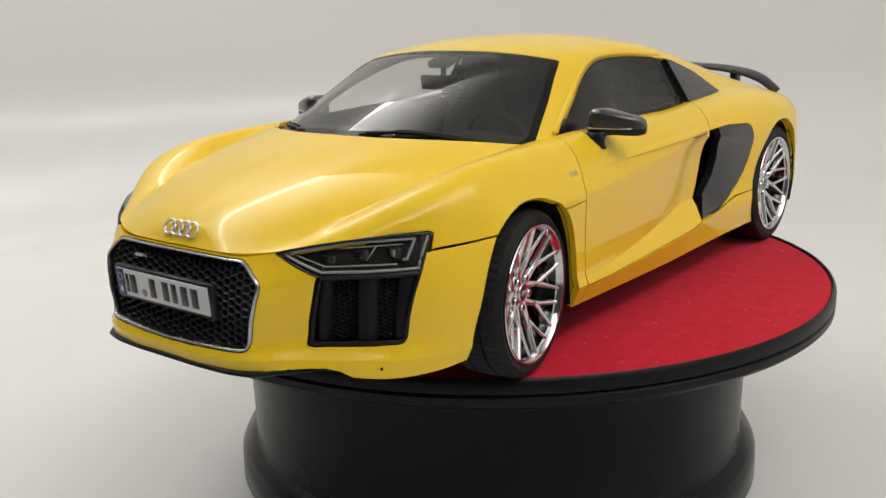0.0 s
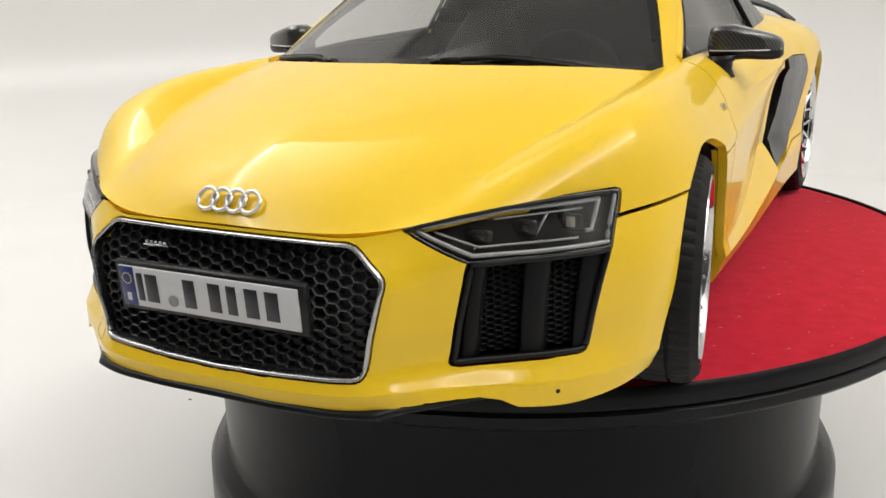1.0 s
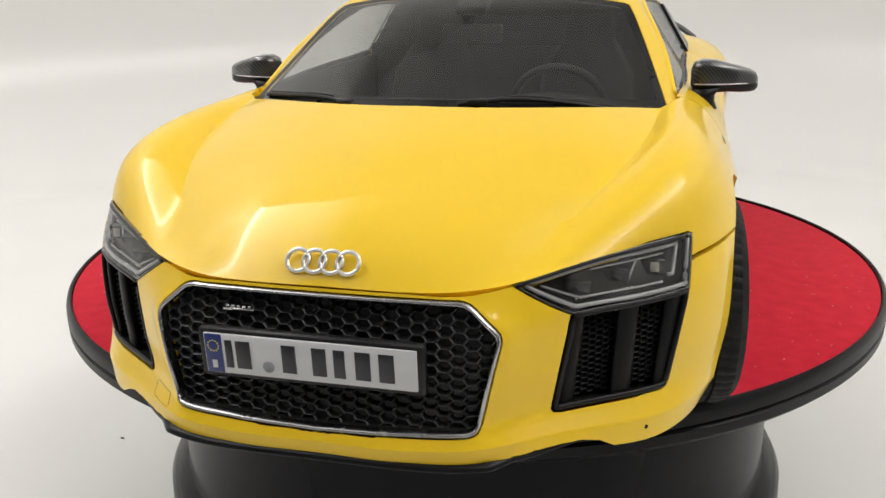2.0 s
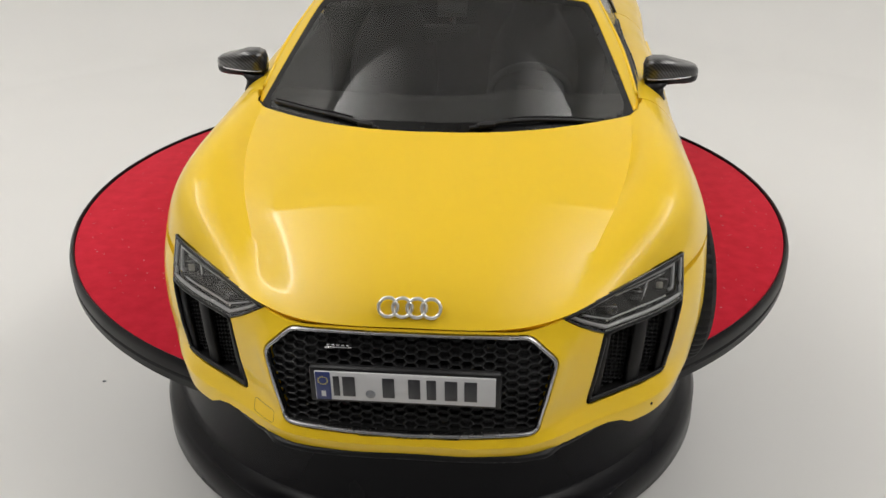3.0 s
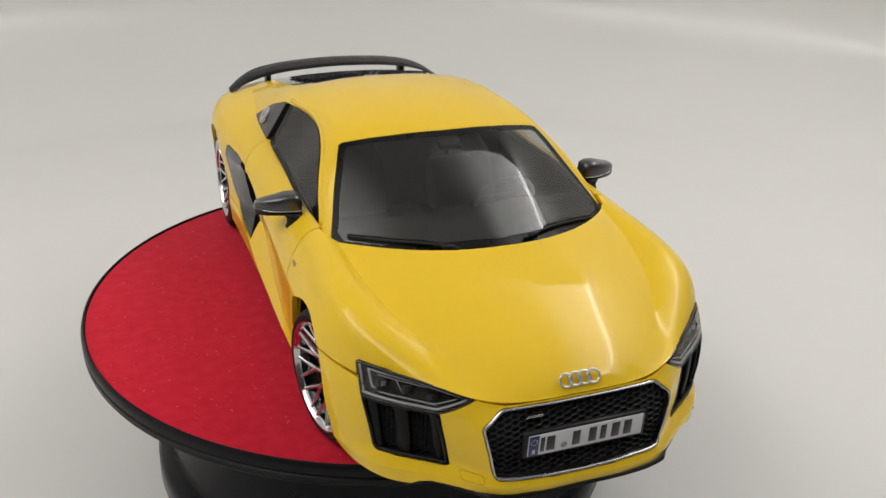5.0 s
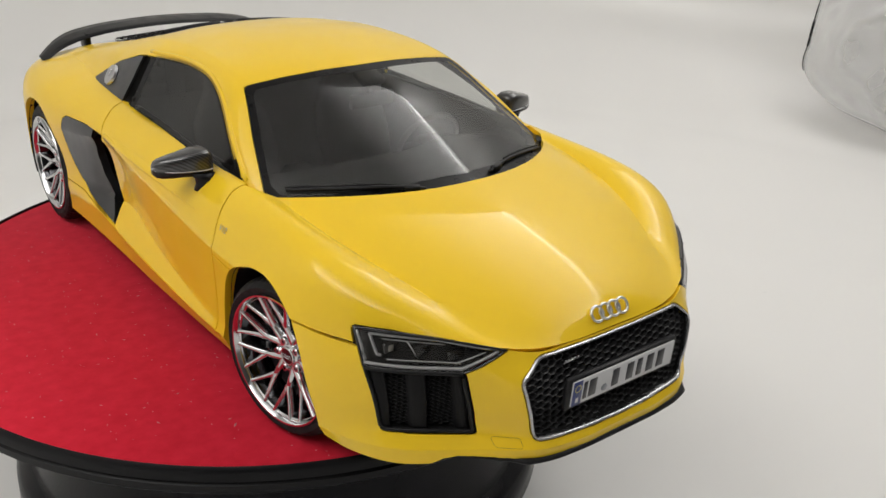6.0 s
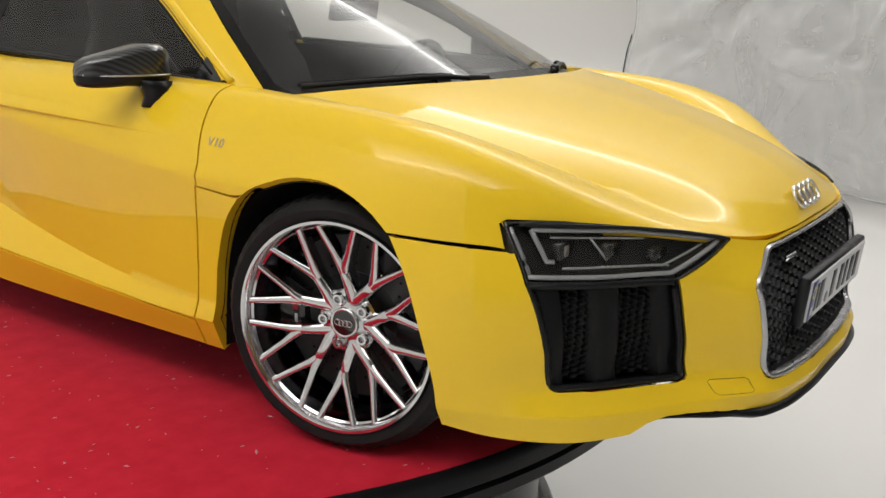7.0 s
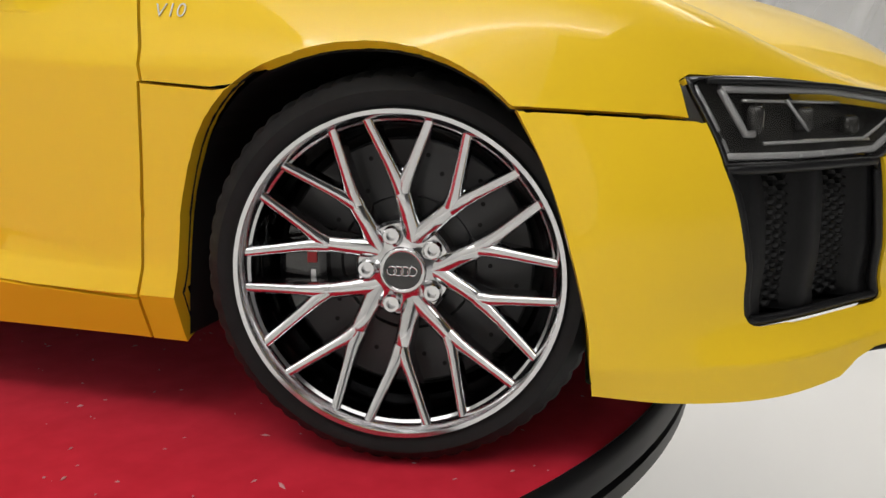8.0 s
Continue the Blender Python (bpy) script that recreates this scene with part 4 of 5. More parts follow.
    ring(b, [(-3.8, 0.88), (-2.95, 0.88), (-2.72, 0.72), (-2.72, 0.46), (-3.3, 0.4), (-3.3, 0.01)], 12)
    out["lug_nut"] = (b, CHROME)
    b = ring(bmesh.new(), [(-7.6, R - 2.3), (-7.6, 2)], 64)
    out["brake_shield"] = (b, SHELL)
    b = ring(bmesh.new(), [(-7.0, 11.6 * k), (-6.2, 11.6 * k), (-6.1, 11.4 * k), (-6.1, 6.4 * k), (-6.4, 6.2 * k), (-6.4, 4 * k)], 72)
    out["brake_disc"] = (b, DISC)
    b = bmesh.new()
    for i in range(36):
        a = i * 10
        rr = (7.6, 8.9, 10.2)[i % 3]
        y, z, x = polar(rr * k, a, -6.07)
        bmesh.ops.create_cone(b, cap_ends=True, segments=8, radius1=0.22, radius2=0.22, depth=0.08, matrix=pose(x, y, z, 0, 90, 0))
    out["disc_holes"] = (b, SHELL)
    b = bmesh.new()
    g = np.array([[(x, *polar(r, a, 0)[:2]) for x, r in ((-6.6, 12.0 * k), (-4.8, 11.9 * k), (-4.4, 11.2 * k), (-4.4, 8.0 * k), (-4.8, 7.5 * k), (-6.6, 7.4 * k))] for a in np.linspace(155, 205, 13)])
    grid_mesh(g, b)
    bmesh.ops.recalc_face_normals(b, faces=b.faces[:])
    out["caliper"] = (b, GLOSS)
    y, z, x = polar(8.7 * k, 176, -4.3)
    out["caliper_mark"] = (block(bmesh.new(), (x, y, z), (0.1, 0.9, 1.1)), RED_MARK)
    out["caliper_bar"] = (block(bmesh.new(), (x, y + 0.1, z - 1.8), (0.1, 0.5, 1.3)), ALU)
    done = {}
    for name, (bm_, mat_) in out.items():
        scaled(bm_)
        me = bpy.data.meshes.new(name)
        bm_.to_mesh(me)
        bm_.free()
        me.materials.append(mat_)
        if name not in ("disc_holes", "lug_nut", "caliper_mark", "caliper_bar"):
            me.shade_smooth()
        done[name] = me
    return done


def sharp_by_angle(me, deg=20):
    me.set_sharp_from_angle(angle=radians(deg))


FRONT_WHEEL, REAR_WHEEL = wheel_meshes(14.7, 17.75, 12.5), wheel_meshes(15.0, 18.9, 15.5)
for ms in (FRONT_WHEEL, REAR_WHEEL):
    for key in ("spoke", "hub", "rim", "caliper", "brake_disc", "tyre"):
        sharp_by_angle(ms[key], 48 if key == "spoke" else 20)
for sgn, y, meshes, hubx, hz, turn, steer in ((1, -66.6, FRONT_WHEEL, 52.1, 18.0, 20, 8), (-1, -69.2, FRONT_WHEEL, 49.8, 18.0, 72, 11), (1, 78.2, REAR_WHEEL, 52.0, 19.15, 5, 0), (-1, 78.2, REAR_WHEEL, 52.0, 19.15, 33, 0)):
    base = Matrix.Translation((sgn * hubx * MM, y * MM, hz * MM)) @ pose(0, 0, 0, 0, 0, (0 if sgn > 0 else 180) + steer)
    wheel = new("wheel", meshes["tyre"])
    wheel.parent = car
    tagged(wheel, "chrome multi-spoke wheel with a black tyre")
    wheel.matrix_local = base
    for name, me in meshes.items():
        if name == "tyre":
            continue
        turns = [turn + 72 * i for i in range(5)] if name == "spoke" else [0]
        if name == "lug_nut":
            turns = [turn + 36 + 72 * i for i in range(5)]
        for tdeg in turns:
            ob = new(name, me)
            ob.parent = wheel
            if name == "spoke":
                ob.matrix_local = pose(0, 0, 0, tdeg, 0, 0)
            elif name == "lug_nut":
                py, pz, _ = polar(3.3, tdeg, 0)
                ob.matrix_local = Matrix.Translation((0, py * MM, pz * MM))

# wheel wells and floor pan
for sgn in (1, -1):
    for poly, x0 in ((ARCH_F, 49.6), (ARCH_R, 51.6)):
        b = bmesh.new()
        pts = [(y, max(z, 10.5)) for y, z in poly]
        rows = [[b.verts.new((sgn * x, y, z)) for y, z in pts] for x in (x0, 40, 26)]
        for p, q in zip(rows[:-1], rows[1:]):
            for i in range(len(pts) - 1):
                b.faces.new((p[i], p[i + 1], q[i + 1], q[i]))
        b.faces.new(rows[-1])
        part("wheel_well", scaled(b), SHELL, car, smooth=False)
part("floor_pan", scaled(block(bmesh.new(), (0, 12, 11), (84, 180, 3))), SHELL, car)
for y, x in ((-69, 44), (78, 46)):
    b = bmesh.new()
    bmesh.ops.create_cone(b, cap_ends=True, segments=12, radius1=1.5, radius2=1.5, depth=2 * x, matrix=pose(0, y, 18, 0, 90, 0))
    part("axle", scaled(b), SHELL, car)

# ---- mirrors ----
skin_tree = BVHTree.FromBMesh(skin)
for sgn in (1, -1):
    rows = []
    for x, yc, zc, hy, hz in ((43.6, -28.2, 49.4, 1.6, 1.5), (44.1, -28.4, 49.5, 2.9, 2.7), (45.5, -28.5, 49.7, 3.5, 3.15), (48.0, -28.2, 49.65, 3.5, 3.15), (50.6, -27.7, 49.35, 3.2, 2.7), (53.0, -26.9, 48.95, 2.8, 2.45), (54.8, -26.2, 48.65, 2.3, 2.15), (55.8, -25.8, 48.45, 1.7, 1.75), (56.3, -25.6, 48.3, 0.8, 1.0)):
        ts = np.linspace(0, 2 * math.pi, 28, endpoint=False)
        rows.append([(sgn * x, yc + hy * math.copysign(abs(math.cos(t)) ** 0.5, math.cos(t)) * (1 if math.cos(t) < 0 else 0.75), zc + hz * math.copysign(abs(math.sin(t)) ** 0.5, math.sin(t))) for t in ts])
    G = np.array([r + [r[0]] for r in rows])
    b = grid_mesh(G)
    bmesh.ops.remove_doubles(b, verts=b.verts[:], dist=0.01)
    bmesh.ops.holes_fill(b, edges=[e for e in b.edges if len(e.link_faces) == 1])
    bmesh.ops.recalc_face_normals(b, faces=b.faces[:])
    mt = b.faces.layers.int.new("panel")
    cut(b, mt, 1, [(40, 48.2), (60, 48.2), (60, 40), (40, 40)] if sgn > 0 else [(-60, 48.2), (-40, 48.2), (-40, 40), (-60, 40)], (0, 2))

    mirror_cap = part("door_mirror", scaled(take(b, mt, 0)), CARBON, car, "carbon-fibre patterned black door mirror")
    part("mirror_base", scaled(take(b, mt, 1)), SATIN, mirror_cap)
    line = [(sgn * x, y, z) for x, y, z in spline([(44.3, -31.7, 48.3), (45.6, -32.0, 48.3), (48.6, -31.5, 48.3), (51.6, -30.5, 48.3), (54.4, -28.6, 48.3), (56.0, -26.9, 48.4)], 20)]
    part("mirror_strip", scaled(tube(bmesh.new(), line, 0.14, 6)), ALU, mirror_cap)
    b.free()
    # foot, from the door's shoulder up to the housing
    st = []
    for x, y, z, hx, hy in ((46.3, -30.8, 43.4, 2.6, 1.9), (46.0, -30.9, 44.8, 2.3, 2.0), (45.8, -30.5, 46.0, 2.5, 2.4), (46.4, -29.8, 47.4, 3.3, 2.9)):
        st.append([(sgn * (x + hx * math.cos(t)), y + hy * math.sin(t), z + 0.25 * math.cos(t)) for t in np.linspace(0, 2 * math.pi, 13)])
    b = grid_mesh(np.array(st))
    bmesh.ops.remove_doubles(b, verts=b.verts[:], dist=0.01)
    bmesh.ops.holes_fill(b, edges=[e for e in b.edges if len(e.link_faces) == 1])
    bmesh.ops.recalc_face_normals(b, faces=b.faces[:])
    part("mirror_foot", scaled(b), SATIN, mirror_cap)
    part("mirror_glass", scaled(block(bmesh.new(), (sgn * 49.5, -25.6, 48.9), (8.6, 0.3, 3.4))), CHROME, mirror_cap)

    # engine mark on the fender, lying on its skin
    fc = bpy.data.curves.new("engine_mark", "FONT")
    fc.body, fc.size, fc.extrude, fc.align_x = "V10", 1.95, 0.05, "CENTER"
    fc.offset = -0.035
    tmp = bpy.data.objects.new("tmp_text", fc)
    scene.collection.objects.link(tmp)
    me = bpy.data.meshes.new_from_object(tmp.evaluated_get(bpy.context.evaluated_depsgraph_get()))
    bpy.data.objects.remove(tmp)
    bpy.data.curves.remove(fc)
    b = bmesh.new()
    b.from_mesh(me)
    bpy.data.meshes.remove(me)
    bmesh.ops.subdivide_edges(b, edges=[e for e in b.edges if e.calc_length() > 0.6], cuts=1)
    for v in b.verts:
        y, z = -48.0 + sgn * v.co.x * 1.05, 39.9 + v.co.y * 0.9
        hit = skin_tree.ray_cast(Vector((100, y, z)), Vector((-1, 0, 0)))[0]
        v.co = Vector((sgn * ((hit.x if hit else 50) + 0.13 + v.co.z), y, z))
    bmesh.ops.recalc_face_normals(b, faces=b.faces[:])
    part("engine_mark", scaled(b), ALU, car, "small silver engine mark", smooth=False)
    # ledge along the door's shoulder
    g = []
    for u in np.linspace(0, 1, 40):
        y = 25.5 - 60 * u
        z = 41.6 - 1.2 * u
        k = max(0.02, min(1, u * 8, (1 - u) * 2.2))
        row = []
        for dz, out_ in ((1.7, 0.02), (0.75, 0.28 * k), (0.1, 0.68 * k), (-0.1, 0.62 * k), (-0.45, -0.2)):
            hit = skin_tree.ray_cast(Vector((100, y, z + dz)), Vector((-1, 0, 0)))[0]
            row.append((sgn * ((hit.x if hit else 50) + out_), y, z + dz))
        g.append(row)
    b = grid_mesh(np.array(g))
    bmesh.ops.recalc_face_normals(b, faces=b.faces[:])
    part("door_ledge", scaled(b), YELLOW, doors[sgn])
    # pull handle under the shoulder's rear end; finger slot's shade as dark patch
    for name, y0, y1, z0, tall, proud, mat in (("handle_slot", 15.6, 25.2, 41.1, 1.5, 0.06, SEAM_SHADE), ("door_handle", 15.9, 25.0, 41.75, 0.95, 0.55, YELLOW)):
        g = []
        for u in np.linspace(0, 1, 15):
            y = y0 + (y1 - y0) * u
            h = tall * min(1.0, 0.35 + 3.0 * u, 0.5 + 4.0 * (1 - u)) / 2
            z = z0 + 0.5 * u
            row = []
            for a, o in ((-1.15, -0.3), (-1, 0.5), (-0.5, 1.0), (0.5, 1.0), (1, 0.5), (1.15, -0.3)):
                hit = skin_tree.ray_cast(Vector((100, y, z + a * h)), Vector((-1, 0, 0)))[0]
                row.append((sgn * ((hit.x if hit else 47) + proud * o), y, z + a * h))
            g.append(row)
        b = grid_mesh(np.array(g))
        bmesh.ops.recalc_face_normals(b, faces=b.faces[:])
        part(name, scaled(b), mat, doors[sgn])

# ---- wipers ----
for path in ([(-36.2, -50.8, 0.5), (-27, -58.8, 0.6), (-18.5, -64.6, 0.8), (-11.5, -68.4, 0.6)], [(33.0, -56.5, 0.5), (24, -61.3, 0.6), (15, -65.2, 0.8), (6.5, -68.6, 0.6)]):
    pts = spline([on_top(x, y, up) for x, y, up in path], 26)
    wiper = part("wiper", scaled(tube(bmesh.new(), pts, 0.42, 6)), BLACK, car)
    part("wiper_blade", scaled(tube(bmesh.new(), [p + np.array((0.2, 0.9, 0.25)) for p in pts[:19]], 0.3, 5)), RUBBER, wiper)
    part("wiper_pivot", scaled(block(bmesh.new(), Vector(pts[-4]), (3.4, 1.5, 1.2), pose(0, 0, 0, 0, 0, -28 if path[0][0] < 0 else 24))), BLACK, wiper)
# dark cowl below the glass
g = np.array([[(x, -71.5 + 0.00906 * x * x + 2.67e-6 * x**4 + dy, 47.4 - 0.00128 * x * x + dz) for dy, dz in ((0, -0.6), (2.5, -1.2), (8, -2.2))] for x in np.linspace(-41, 41, 41)])
part("cowl_panel", scaled(grid_mesh(g)), BLACK, car)
for sgn in (1, -1):
    part("cowl_corner", scaled(block(bmesh.new(), (sgn * 39.6, -48.6, 45.3), (4.4, 5.0, 1.8), pose(0, 0, 0, 0, 0, sgn * 38))), BLACK, car)

# ---- cabin ----
g = []
for x in np.linspace(-39, 39, 27):
    hump = 1.6 * math.exp(-(((x - 17) / 9) ** 2))
    g.append([(x, -58 + 0.006 * x * x, 40), (x, -56 + 0.006 * x * x, 44.5), (x, -46 + 0.004 * x * x, 46.0 + hump * 0.6), (x, -38 + 0.003 * x * x, 45.4 + hump), (x, -35.5 + 0.003 * x * x, 43.0), (x, -38 + 0.003 * x * x, 34), (x, -40, 20)])
part("dashboard", scaled(grid_mesh(np.array(g))), CARPET, car, "dark moulded dashboard")
part("cabin_floor", scaled(block(bmesh.new(), (0, -8, 15), (84, 72, 2))), CARPET, car)
part("centre_tunnel", scaled(block(bmesh.new(), (0, -12, 22), (11, 50, 14))), CARPET, car)
for sgn in (1, -1):
    b = bmesh.new()
    block(b, (sgn * 40.3, -8, 31.8), (2, 66, 32.4))
    part("door_card", scaled(b), CARPET, car)
    seat = part("seat", scaled(block(bmesh.new(), (sgn * 19, -7, 25), (23, 26, 8))), LEATHER, car, "dark leather bucket seat")
    rows = []
    for z, w, y, th in ((28, 11.5, 7, 3.5), (36, 12.2, 9.5, 3.2), (45, 11.2, 12.5, 2.8), (50, 8.2, 14.2, 2.4), (53, 6.2, 15.2, 2.2), (58, 5.8, 16.3, 2.0), (60, 4.0, 16.7, 1.2)):
        rows.append([(sgn * 19 + w * math.cos(t), y + th * math.sin(t) * (1.25 if abs(math.cos(t)) > 0.8 else 1), z) for t in np.linspace(0, 2 * math.pi, 25)])
    b = grid_mesh(np.array(rows))
    bmesh.ops.remove_doubles(b, verts=b.verts[:], dist=0.01)
    bmesh.ops.holes_fill(b, edges=[e for e in b.edges if len(e.link_faces) == 1])
    bmesh.ops.recalc_face_normals(b, faces=b.faces[:])
    part("seat_back", scaled(b), LEATHER, seat)
b = bmesh.new()
c0, tilt = Vector((18, -29.5, 43.5)), pose(0, 0, 0, 24, 0, 0)
tube(b, [c0 + tilt @ Vector((9.2 * math.cos(t), 0, 8.6 * math.sin(t))) for t in np.linspace(0, 2 * math.pi, 32, endpoint=False)], 0.85, 8, True)
wheel_rim = part("steering_wheel", scaled(b), CARPET, car, "black steering wheel")
b = bmesh.new()
for a in (0, 180, 270):
    tube(b, [c0, c0 + tilt @ Vector((8.9 * math.cos(radians(a)), 0, 8.4 * math.sin(radians(a))))], 0.8, 6)
block(b, c0, (6, 2, 4))
part("wheel_spokes", scaled(b), CARPET, wheel_rim)
# inner mirror and sensor housing
m = part("inner_mirror", scaled(block(bmesh.new(), (0, -29.6, 57.6), (12.4, 1.6, 3.6), pose(0, 0, 0, 10, 0, 0))), CARPET, car, "black interior mirror")
part("mirror_stalk", scaled(tube(bmesh.new(), [(0, -29.0, 58), (0, -28.2, 60.5), (0, -29.6, 63)], 0.8, 6)), CARPET, m)
part("sensor_cover", scaled(block(bmesh.new(), (0, -28.4, 63.0), (6.5, 5.5, 1.8), pose(0, 0, 0, 20, 0, 0))), CARPET, m)
# bulkhead with the rear pane's opening, and roof lining
b = bmesh.new()
block(b, (0, 26, 36), (82, 2.5, 30))
block(b, (-29, 26, 55), (6, 2.5, 12))
block(b, (29, 26, 55), (6, 2.5, 12))
block(b, (0, 26, 52), (77, 2.3, 5))
block(b, (0, 26, 56), (72, 2.2, 5))
block(b, (0, 26, 60.2), (66, 2.1, 5))
part("bulkhead", scaled(b), CARPET, car)
lining = take(top, ttag, ROOF)
bmesh.ops.delete(lining, geom=[f for f in lining.faces if f.calc_center_median().y > 41], context="FACES")
lining.normal_update()
for v, n in [(v, v.normal.copy()) for v in lining.verts]:
    v.co -= n * 1.3
part("headlining", scaled(mirror(lining, True)), LINING, car)

# ---- rear wing ----
WING = [(0, 104.5, 54.9), (12, 104.3, 54.6), (24, 103.8, 53.7), (32.5, 103, 52.2), (38, 102, 50.2), (43.6, 100.5, 46.6)]
line = spline([(-x, y, z) for x, y, z in WING[:0:-1]] + WING, 61)
g = []
for p in line:
    k = 1.0 if abs(p[0]) < 33 else 1 - 0.45 * (abs(p[0]) - 33) / 11
    g.append([p + np.array((0, dy * k, dz)) for dy, dz in ((-4.5, -0.5), (-4.4, -0.1), (-2, 0.4), (3, 0.8), (6.5, 0.9), (6.6, 0.45), (3, 0.1), (-2, -0.45), (-4.5, -0.5))])
b = grid_mesh(np.array(g))
bmesh.ops.recalc_face_normals(b, faces=b.faces[:])
wing = part("rear_wing", scaled(b), SATIN, car, "matt black fixed rear wing")
for sgn in (1, -1):
    b = bmesh.new()
    block(b, (sgn * 28, 103.5, 50.4), (1.6, 6.5, 6.4))
    part("wing_post", scaled(b), SATIN, wing)
g = np.array([[(x, 118.5 - 0.004 * x * x + dy, z) for dy, z in ((0, 43.5), (2.5, 40), (3, 30), (2, 20), (0, 11))] for x in np.linspace(-38, 38, 31)])
part("rear_bumper", scaled(grid_mesh(g)), YELLOW, car)

for ob in car.children:
    if ob.name.split(".")[0] in ("hood", "door", "lower_fender", "rear_quarter", "lower_quarter", "sill", "front_bumper", "roof", "side_blade", "upper_blade"):
        ob.data.set_sharp_from_angle(angle=radians(34))

# ---- turntable ----
CX, CY = -0.0091, 0.0065


def turned(name, profile, n, mat, parent, label=""):
    bm = bmesh.new()
    rows = [[bm.verts.new((r * math.cos(a), r * math.sin(a), z)) for a in np.linspace(0, 2 * math.pi, n, endpoint=False)] for r, z in profile]
    for p, q in zip(rows[:-1], rows[1:]):
        for i in range(n):
            bm.faces.new((p[i], p[(i + 1) % n], q[(i + 1) % n], q[i]))
    if profile[0][0] < 0.01:
        bm.faces.new(rows[0][::-1])
    bmesh.ops.recalc_face_normals(bm, faces=bm.faces[:])
    ob = part(name, bm, mat, parent, label)
    ob.data.set_sharp_from_angle(angle=radians(40))
    return ob


table = new("turntable")
table.location = (CX, CY, 0)
tagged(table, "round black plastic display turntable topped with red felt", "turntable")
turned("felt_top", [(0.001, 0.0002), (0.05, 0.0002), (0.0960, 0.0002), (0.0970, -0.0001), (0.0971, -0.0008)], 160, FELT, table, "bright red felt disc with lint")
turned("platter", [(0.0965, -0.0008), (0.0972, -0.0008), (0.0973, 0.0003), (0.0977, 0.0006), (0.0982, 0.0001), (0.0985, -0.0010), (0.0985, -0.0028), (0.0978, -0.0033), (0.0985, -0.0038), (0.0984, -0.0056), (0.0974, -0.0066), (0.0945, -0.0071), (0.0925, -0.0086), (0.0900, -0.0094), (0.07, -0.0096)], 160, TABLE, table, "black moulded platter edge")
turned("drum", [(0.0758, -0.009), (0.0754, -0.03), (0.0751, -0.0455), (0.0757, -0.0478), (0.0785, -0.0495), (0.0798, -0.0520), (0.0800, -0.0590), (0.0790, -0.0604)], 160, DRUM, table, "black plastic drum with flared foot")
# strobe ticks round the edge
random.seed(4)
b = bmesh.new()
for i in range(180):
    a = 2 * math.pi * i / 180
    r0, r1 = 0.09715, 0.0972
    w = 0.35 * 2 * math.pi / 180
    vs = [b.verts.new((r * math.cos(a + s), r * math.sin(a + s), -0.0005)) for r, s in ((r0, 0), (r1, 0), (r1, w), (r0, w))]
    b.faces.new(vs)
tagged(part("edge_ticks", b, TICK, table, smooth=False), kind="stuff")
# lint on the felt
b = bmesh.new()
for i in range(750):
    r, a = 0.096 * math.sqrt(random.random()), random.random() * 6.283
    s, t, l = random.uniform(0.00005, 0.00013) * (1 + random.random() ** 6), random.random() * 6.283, random.uniform(1, 3.5)
    x, y = r * math.cos(a), r * math.sin(a)
    d = Vector((math.cos(t), math.sin(t), 0))
    e = Vector((-d.y, d.x, 0))
    p = Vector((x, y, 0.0003))
    vs = [b.verts.new(p + d * s * l * u + e * s * v + Vector((0, 0, h))) for u, v, h in ((-1, 0, 0), (0, -1, 0), (1, 0, 0), (0, 1, 0), (0, 0, s))]
    for k in range(4):
        b.faces.new((vs[k], vs[(k + 1) % 4], vs[4]))
tagged(part("felt_lint", b, LINT, table, smooth=False), kind="stuff")

# ---- white sweep and tent, its front open towards an added, unseen room ----
bm = bmesh.new()
prof = [(0.0, FLOOR_Z), (0.2, FLOOR_Z), (0.41, FLOOR_Z)] + [(0.41 + 0.10 * math.sin(a), FLOOR_Z + 0.10 - 0.10 * math.cos(a)) for a in np.linspace(0.15, math.pi / 2, 12)] + [(0.515, 0.3), (0.525, 0.62)]
n = 144
rows = [[bm.verts.new((max(r, 0.0005) * math.cos(a), max(r, 0.0005) * math.sin(a), z)) for a in np.linspace(0, 2 * math.pi, n, endpoint=False)] for r, z in prof]
for k, (p, q) in enumerate(zip(rows[:-1], rows[1:])):
    for i in range(n):
        if k > 2 and -150 < (i + 0.5) * 360 / n - 360 < -30:
            continue
        bm.faces.new((p[i], p[(i + 1) % n], q[(i + 1) % n], q[i]))
bm.faces.new(rows[0][::-1])
bmesh.ops.delete(bm, geom=[v for v in bm.verts if not v.link_faces], context="VERTS")
bmesh.ops.recalc_face_normals(bm, faces=bm.faces[:])
backdrop = part("backdrop", bm, WHITE)
tagged(backdrop, "seamless white photo sweep curving up behind the turntable", "backdrop", kind="structure")
bm = bmesh.new()
bmesh.ops.create_circle(bm, cap_ends=True, segments=64, radius=0.70)
bmesh.ops.translate(bm, vec=(0, 0, 0.62), verts=bm.verts[:])
tagged(part("ceiling", bm, TENT_TOP), "plain white cloth top of the photo tent", "ceiling", kind="structure")
# box added out of view; its pale walls bounce fill light inwards
bm = bmesh.new()
bmesh.ops.create_cube(bm, size=1.0)
bmesh.ops.scale(bm, vec=(3.2, 3.2, 2.0), verts=bm.verts[:])
bmesh.ops.translate(bm, vec=(0, 0, 1.0 + FLOOR_Z - 0.003), verts=bm.verts[:])
bmesh.ops.reverse_faces(bm, faces=bm.faces[:])
tagged(part("wall_room_unseen", bm, ROOM, smooth=False), "plain pale grey unseen room box added round the tent to bounce light", "wall", kind="structure")

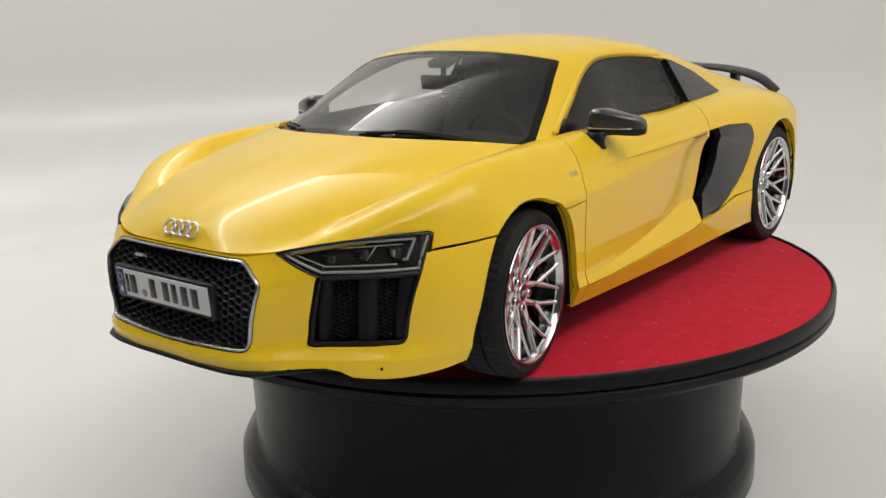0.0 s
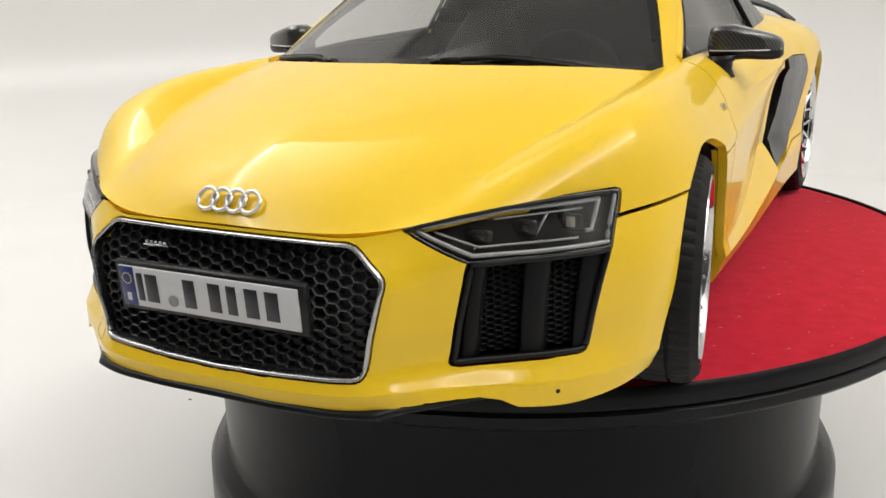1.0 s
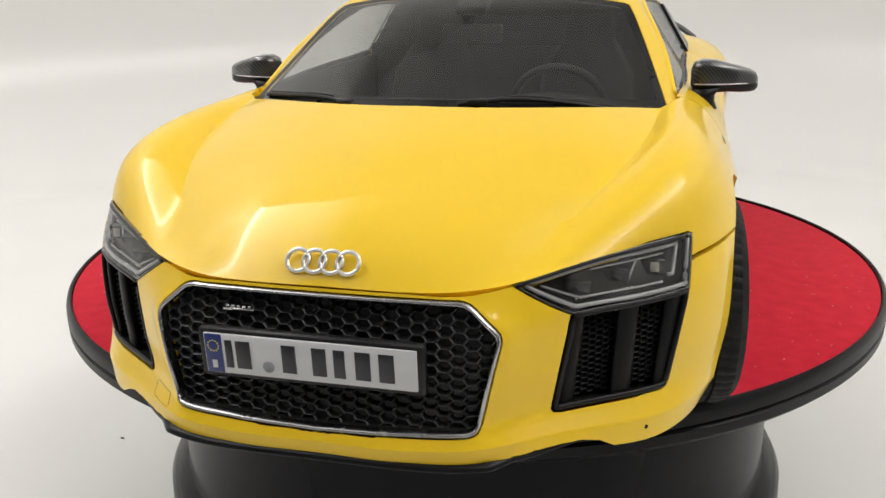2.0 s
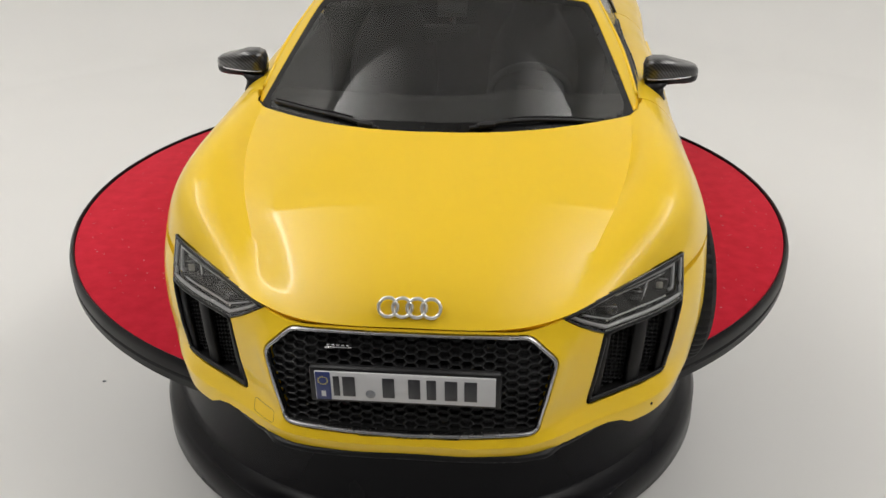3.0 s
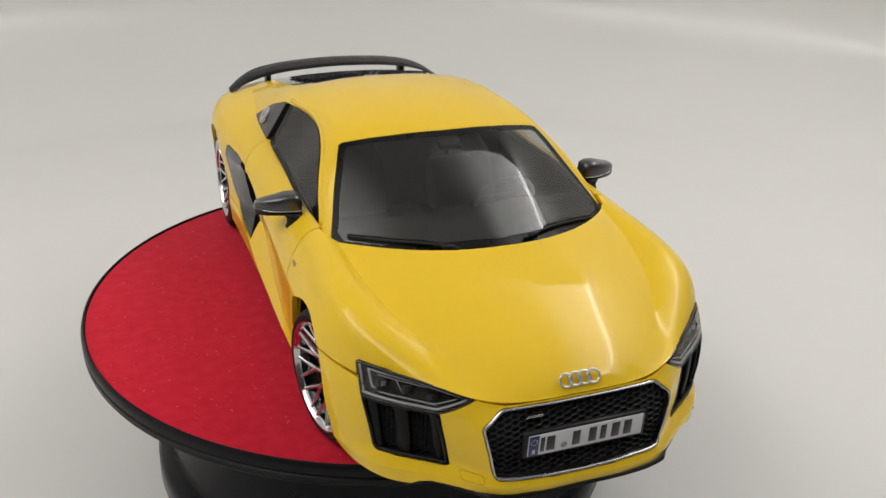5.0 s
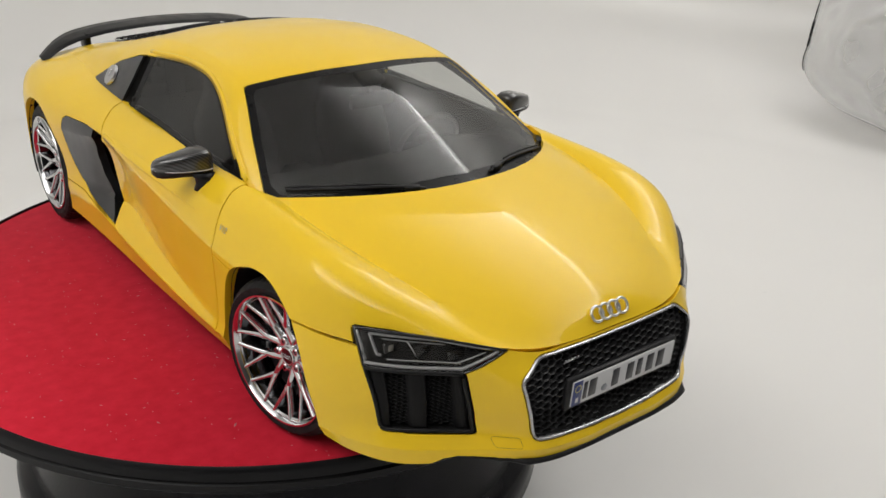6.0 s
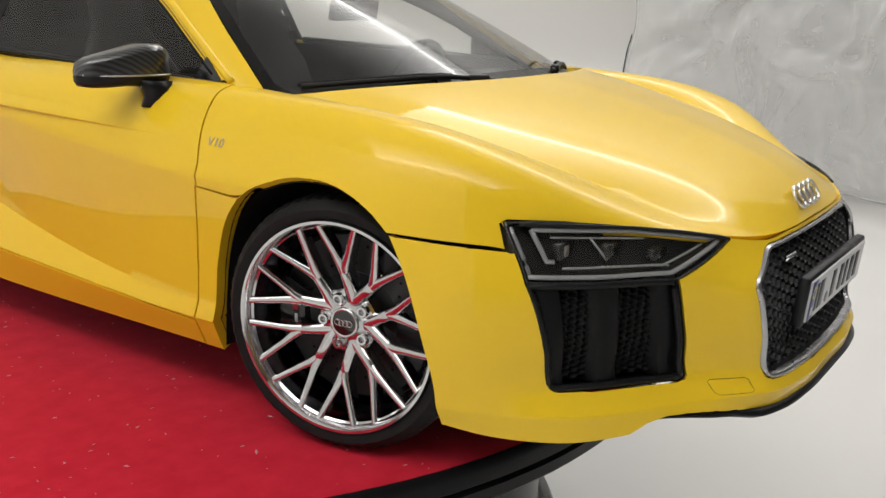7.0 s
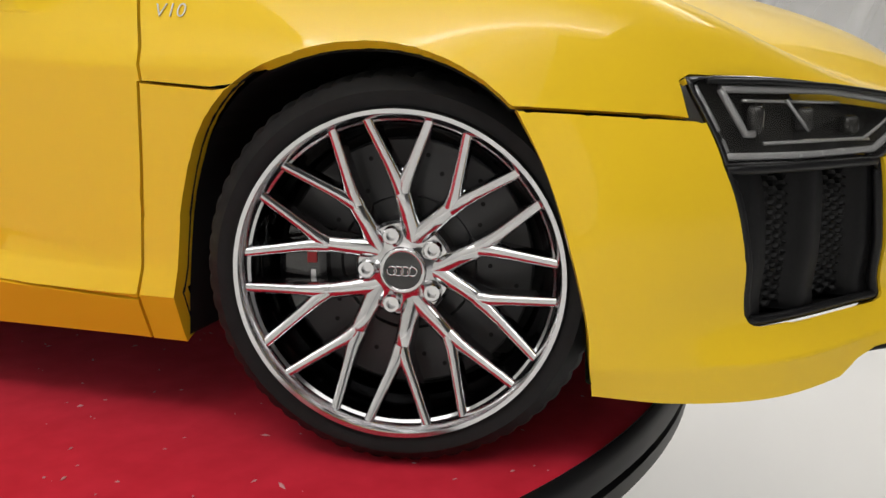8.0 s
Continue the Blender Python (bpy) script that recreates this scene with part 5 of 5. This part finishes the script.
# specks on the floor
for x, y, s in ((-0.1115, -0.006, 0.0005), (-0.19, 0.03, 0.0003), (0.21, -0.02, 0.0003)):
    b = bmesh.new()
    bmesh.ops.create_icosphere(b, subdivisions=1, radius=s)
    bmesh.ops.scale(b, vec=(1.4, 1, 0.5), verts=b.verts[:])
    bmesh.ops.translate(b, vec=(x, y, FLOOR_Z + s * 0.4), verts=b.verts[:])
    tagged(part("dust_speck", b, PLATE_SEAL), "tiny dark speck of dust on the white sweep", "dust", group="specks on the sweep")

# ---- clear plastic bag leaning on the sweep ----
bm = bmesh.new()
nu, nv = 120, 90
W_BAG, H_BAG = 0.34, 0.34


def bag_edge(v):
    """How far the bag's side stands in at a height: a rounded lower corner."""
    return 0.022 * max(0.0, 1 - v / 0.10) ** 2.0 + 0.016 * v + 0.004 * noise.noise(Vector((v * 9, 0, 7)))


def on_sweep(s, out, up):
    """A place on the bag: along the sweep, out from it and up."""
    a, r = radians(15.5) - s / 0.45, 0.449 + 0.17 * max(0.0, up - 0.02) * (1 if up < 0.2 else 0.2 / up) - out
    return (r * math.cos(a), r * math.sin(a), FLOOR_Z + 0.0105 + up)


def ridged(q):
    return 1 - abs(noise.noise(q)) * 2


for face_side in (1, -1):
    g = np.zeros((nu, nv, 3))
    for i in range(nu):
        for j in range(nv):
            u, v = i / (nu - 1), j / (nv - 1)
            bulge = min(1.0, 6 * u * (1 - u)) ** 0.5 * min(1.0, 5 * v) ** 0.5
            q = Vector((u * 5, v * 5, face_side * 3.0))
            q = q + 0.5 * Vector((noise.noise(q * 1.3), noise.noise(q * 1.3 + Vector((9, 0, 0))), 0))
            crumple = 0.014 * ridged(q) + 0.010 * ridged(q * 2.2) + 0.005 * ridged(q * 4.6)
            g[i, j] = on_sweep(bag_edge(v) * (1 - u) + u * W_BAG, bulge * (0.010 + 0.8 * crumple) if face_side > 0 else -0.004 * bulge, v * H_BAG + 0.014 * max(0.0, 1 - 4.5 * u) ** 2 * max(0.0, 1 - 4 * v) + 0.004 * (1 - v) * noise.noise(Vector((u * 9, v, 2))))
    grid_mesh(g, bm)
bmesh.ops.remove_doubles(bm, verts=bm.verts[:], dist=0.0004)
bmesh.ops.recalc_face_normals(bm, faces=bm.faces[:])
bag = part("plastic_bag", bm, BAG)
tagged(bag, "crumpled clear grey plastic bag leaning on the sweep", "plastic bag")
for v0, v1, r in ((0.06, 0.12, 0.0004), (0.115, 0.17, 0.0007), (0.165, 0.26, 0.0004), (0.36, 0.40, 0.0004), (0.41, 0.62, 0.0005), (0.64, 1, 0.0006)):
    b = tube(bmesh.new(), [on_sweep(bag_edge(v) - 0.0004, 0.001, v * H_BAG + 0.014 * max(0.0, 1 - 4 * v)) for v in np.linspace(v0, v1, 30)], r, 6)
    part("seal_edge", b, SHELL, bag, "dark sealed edge")
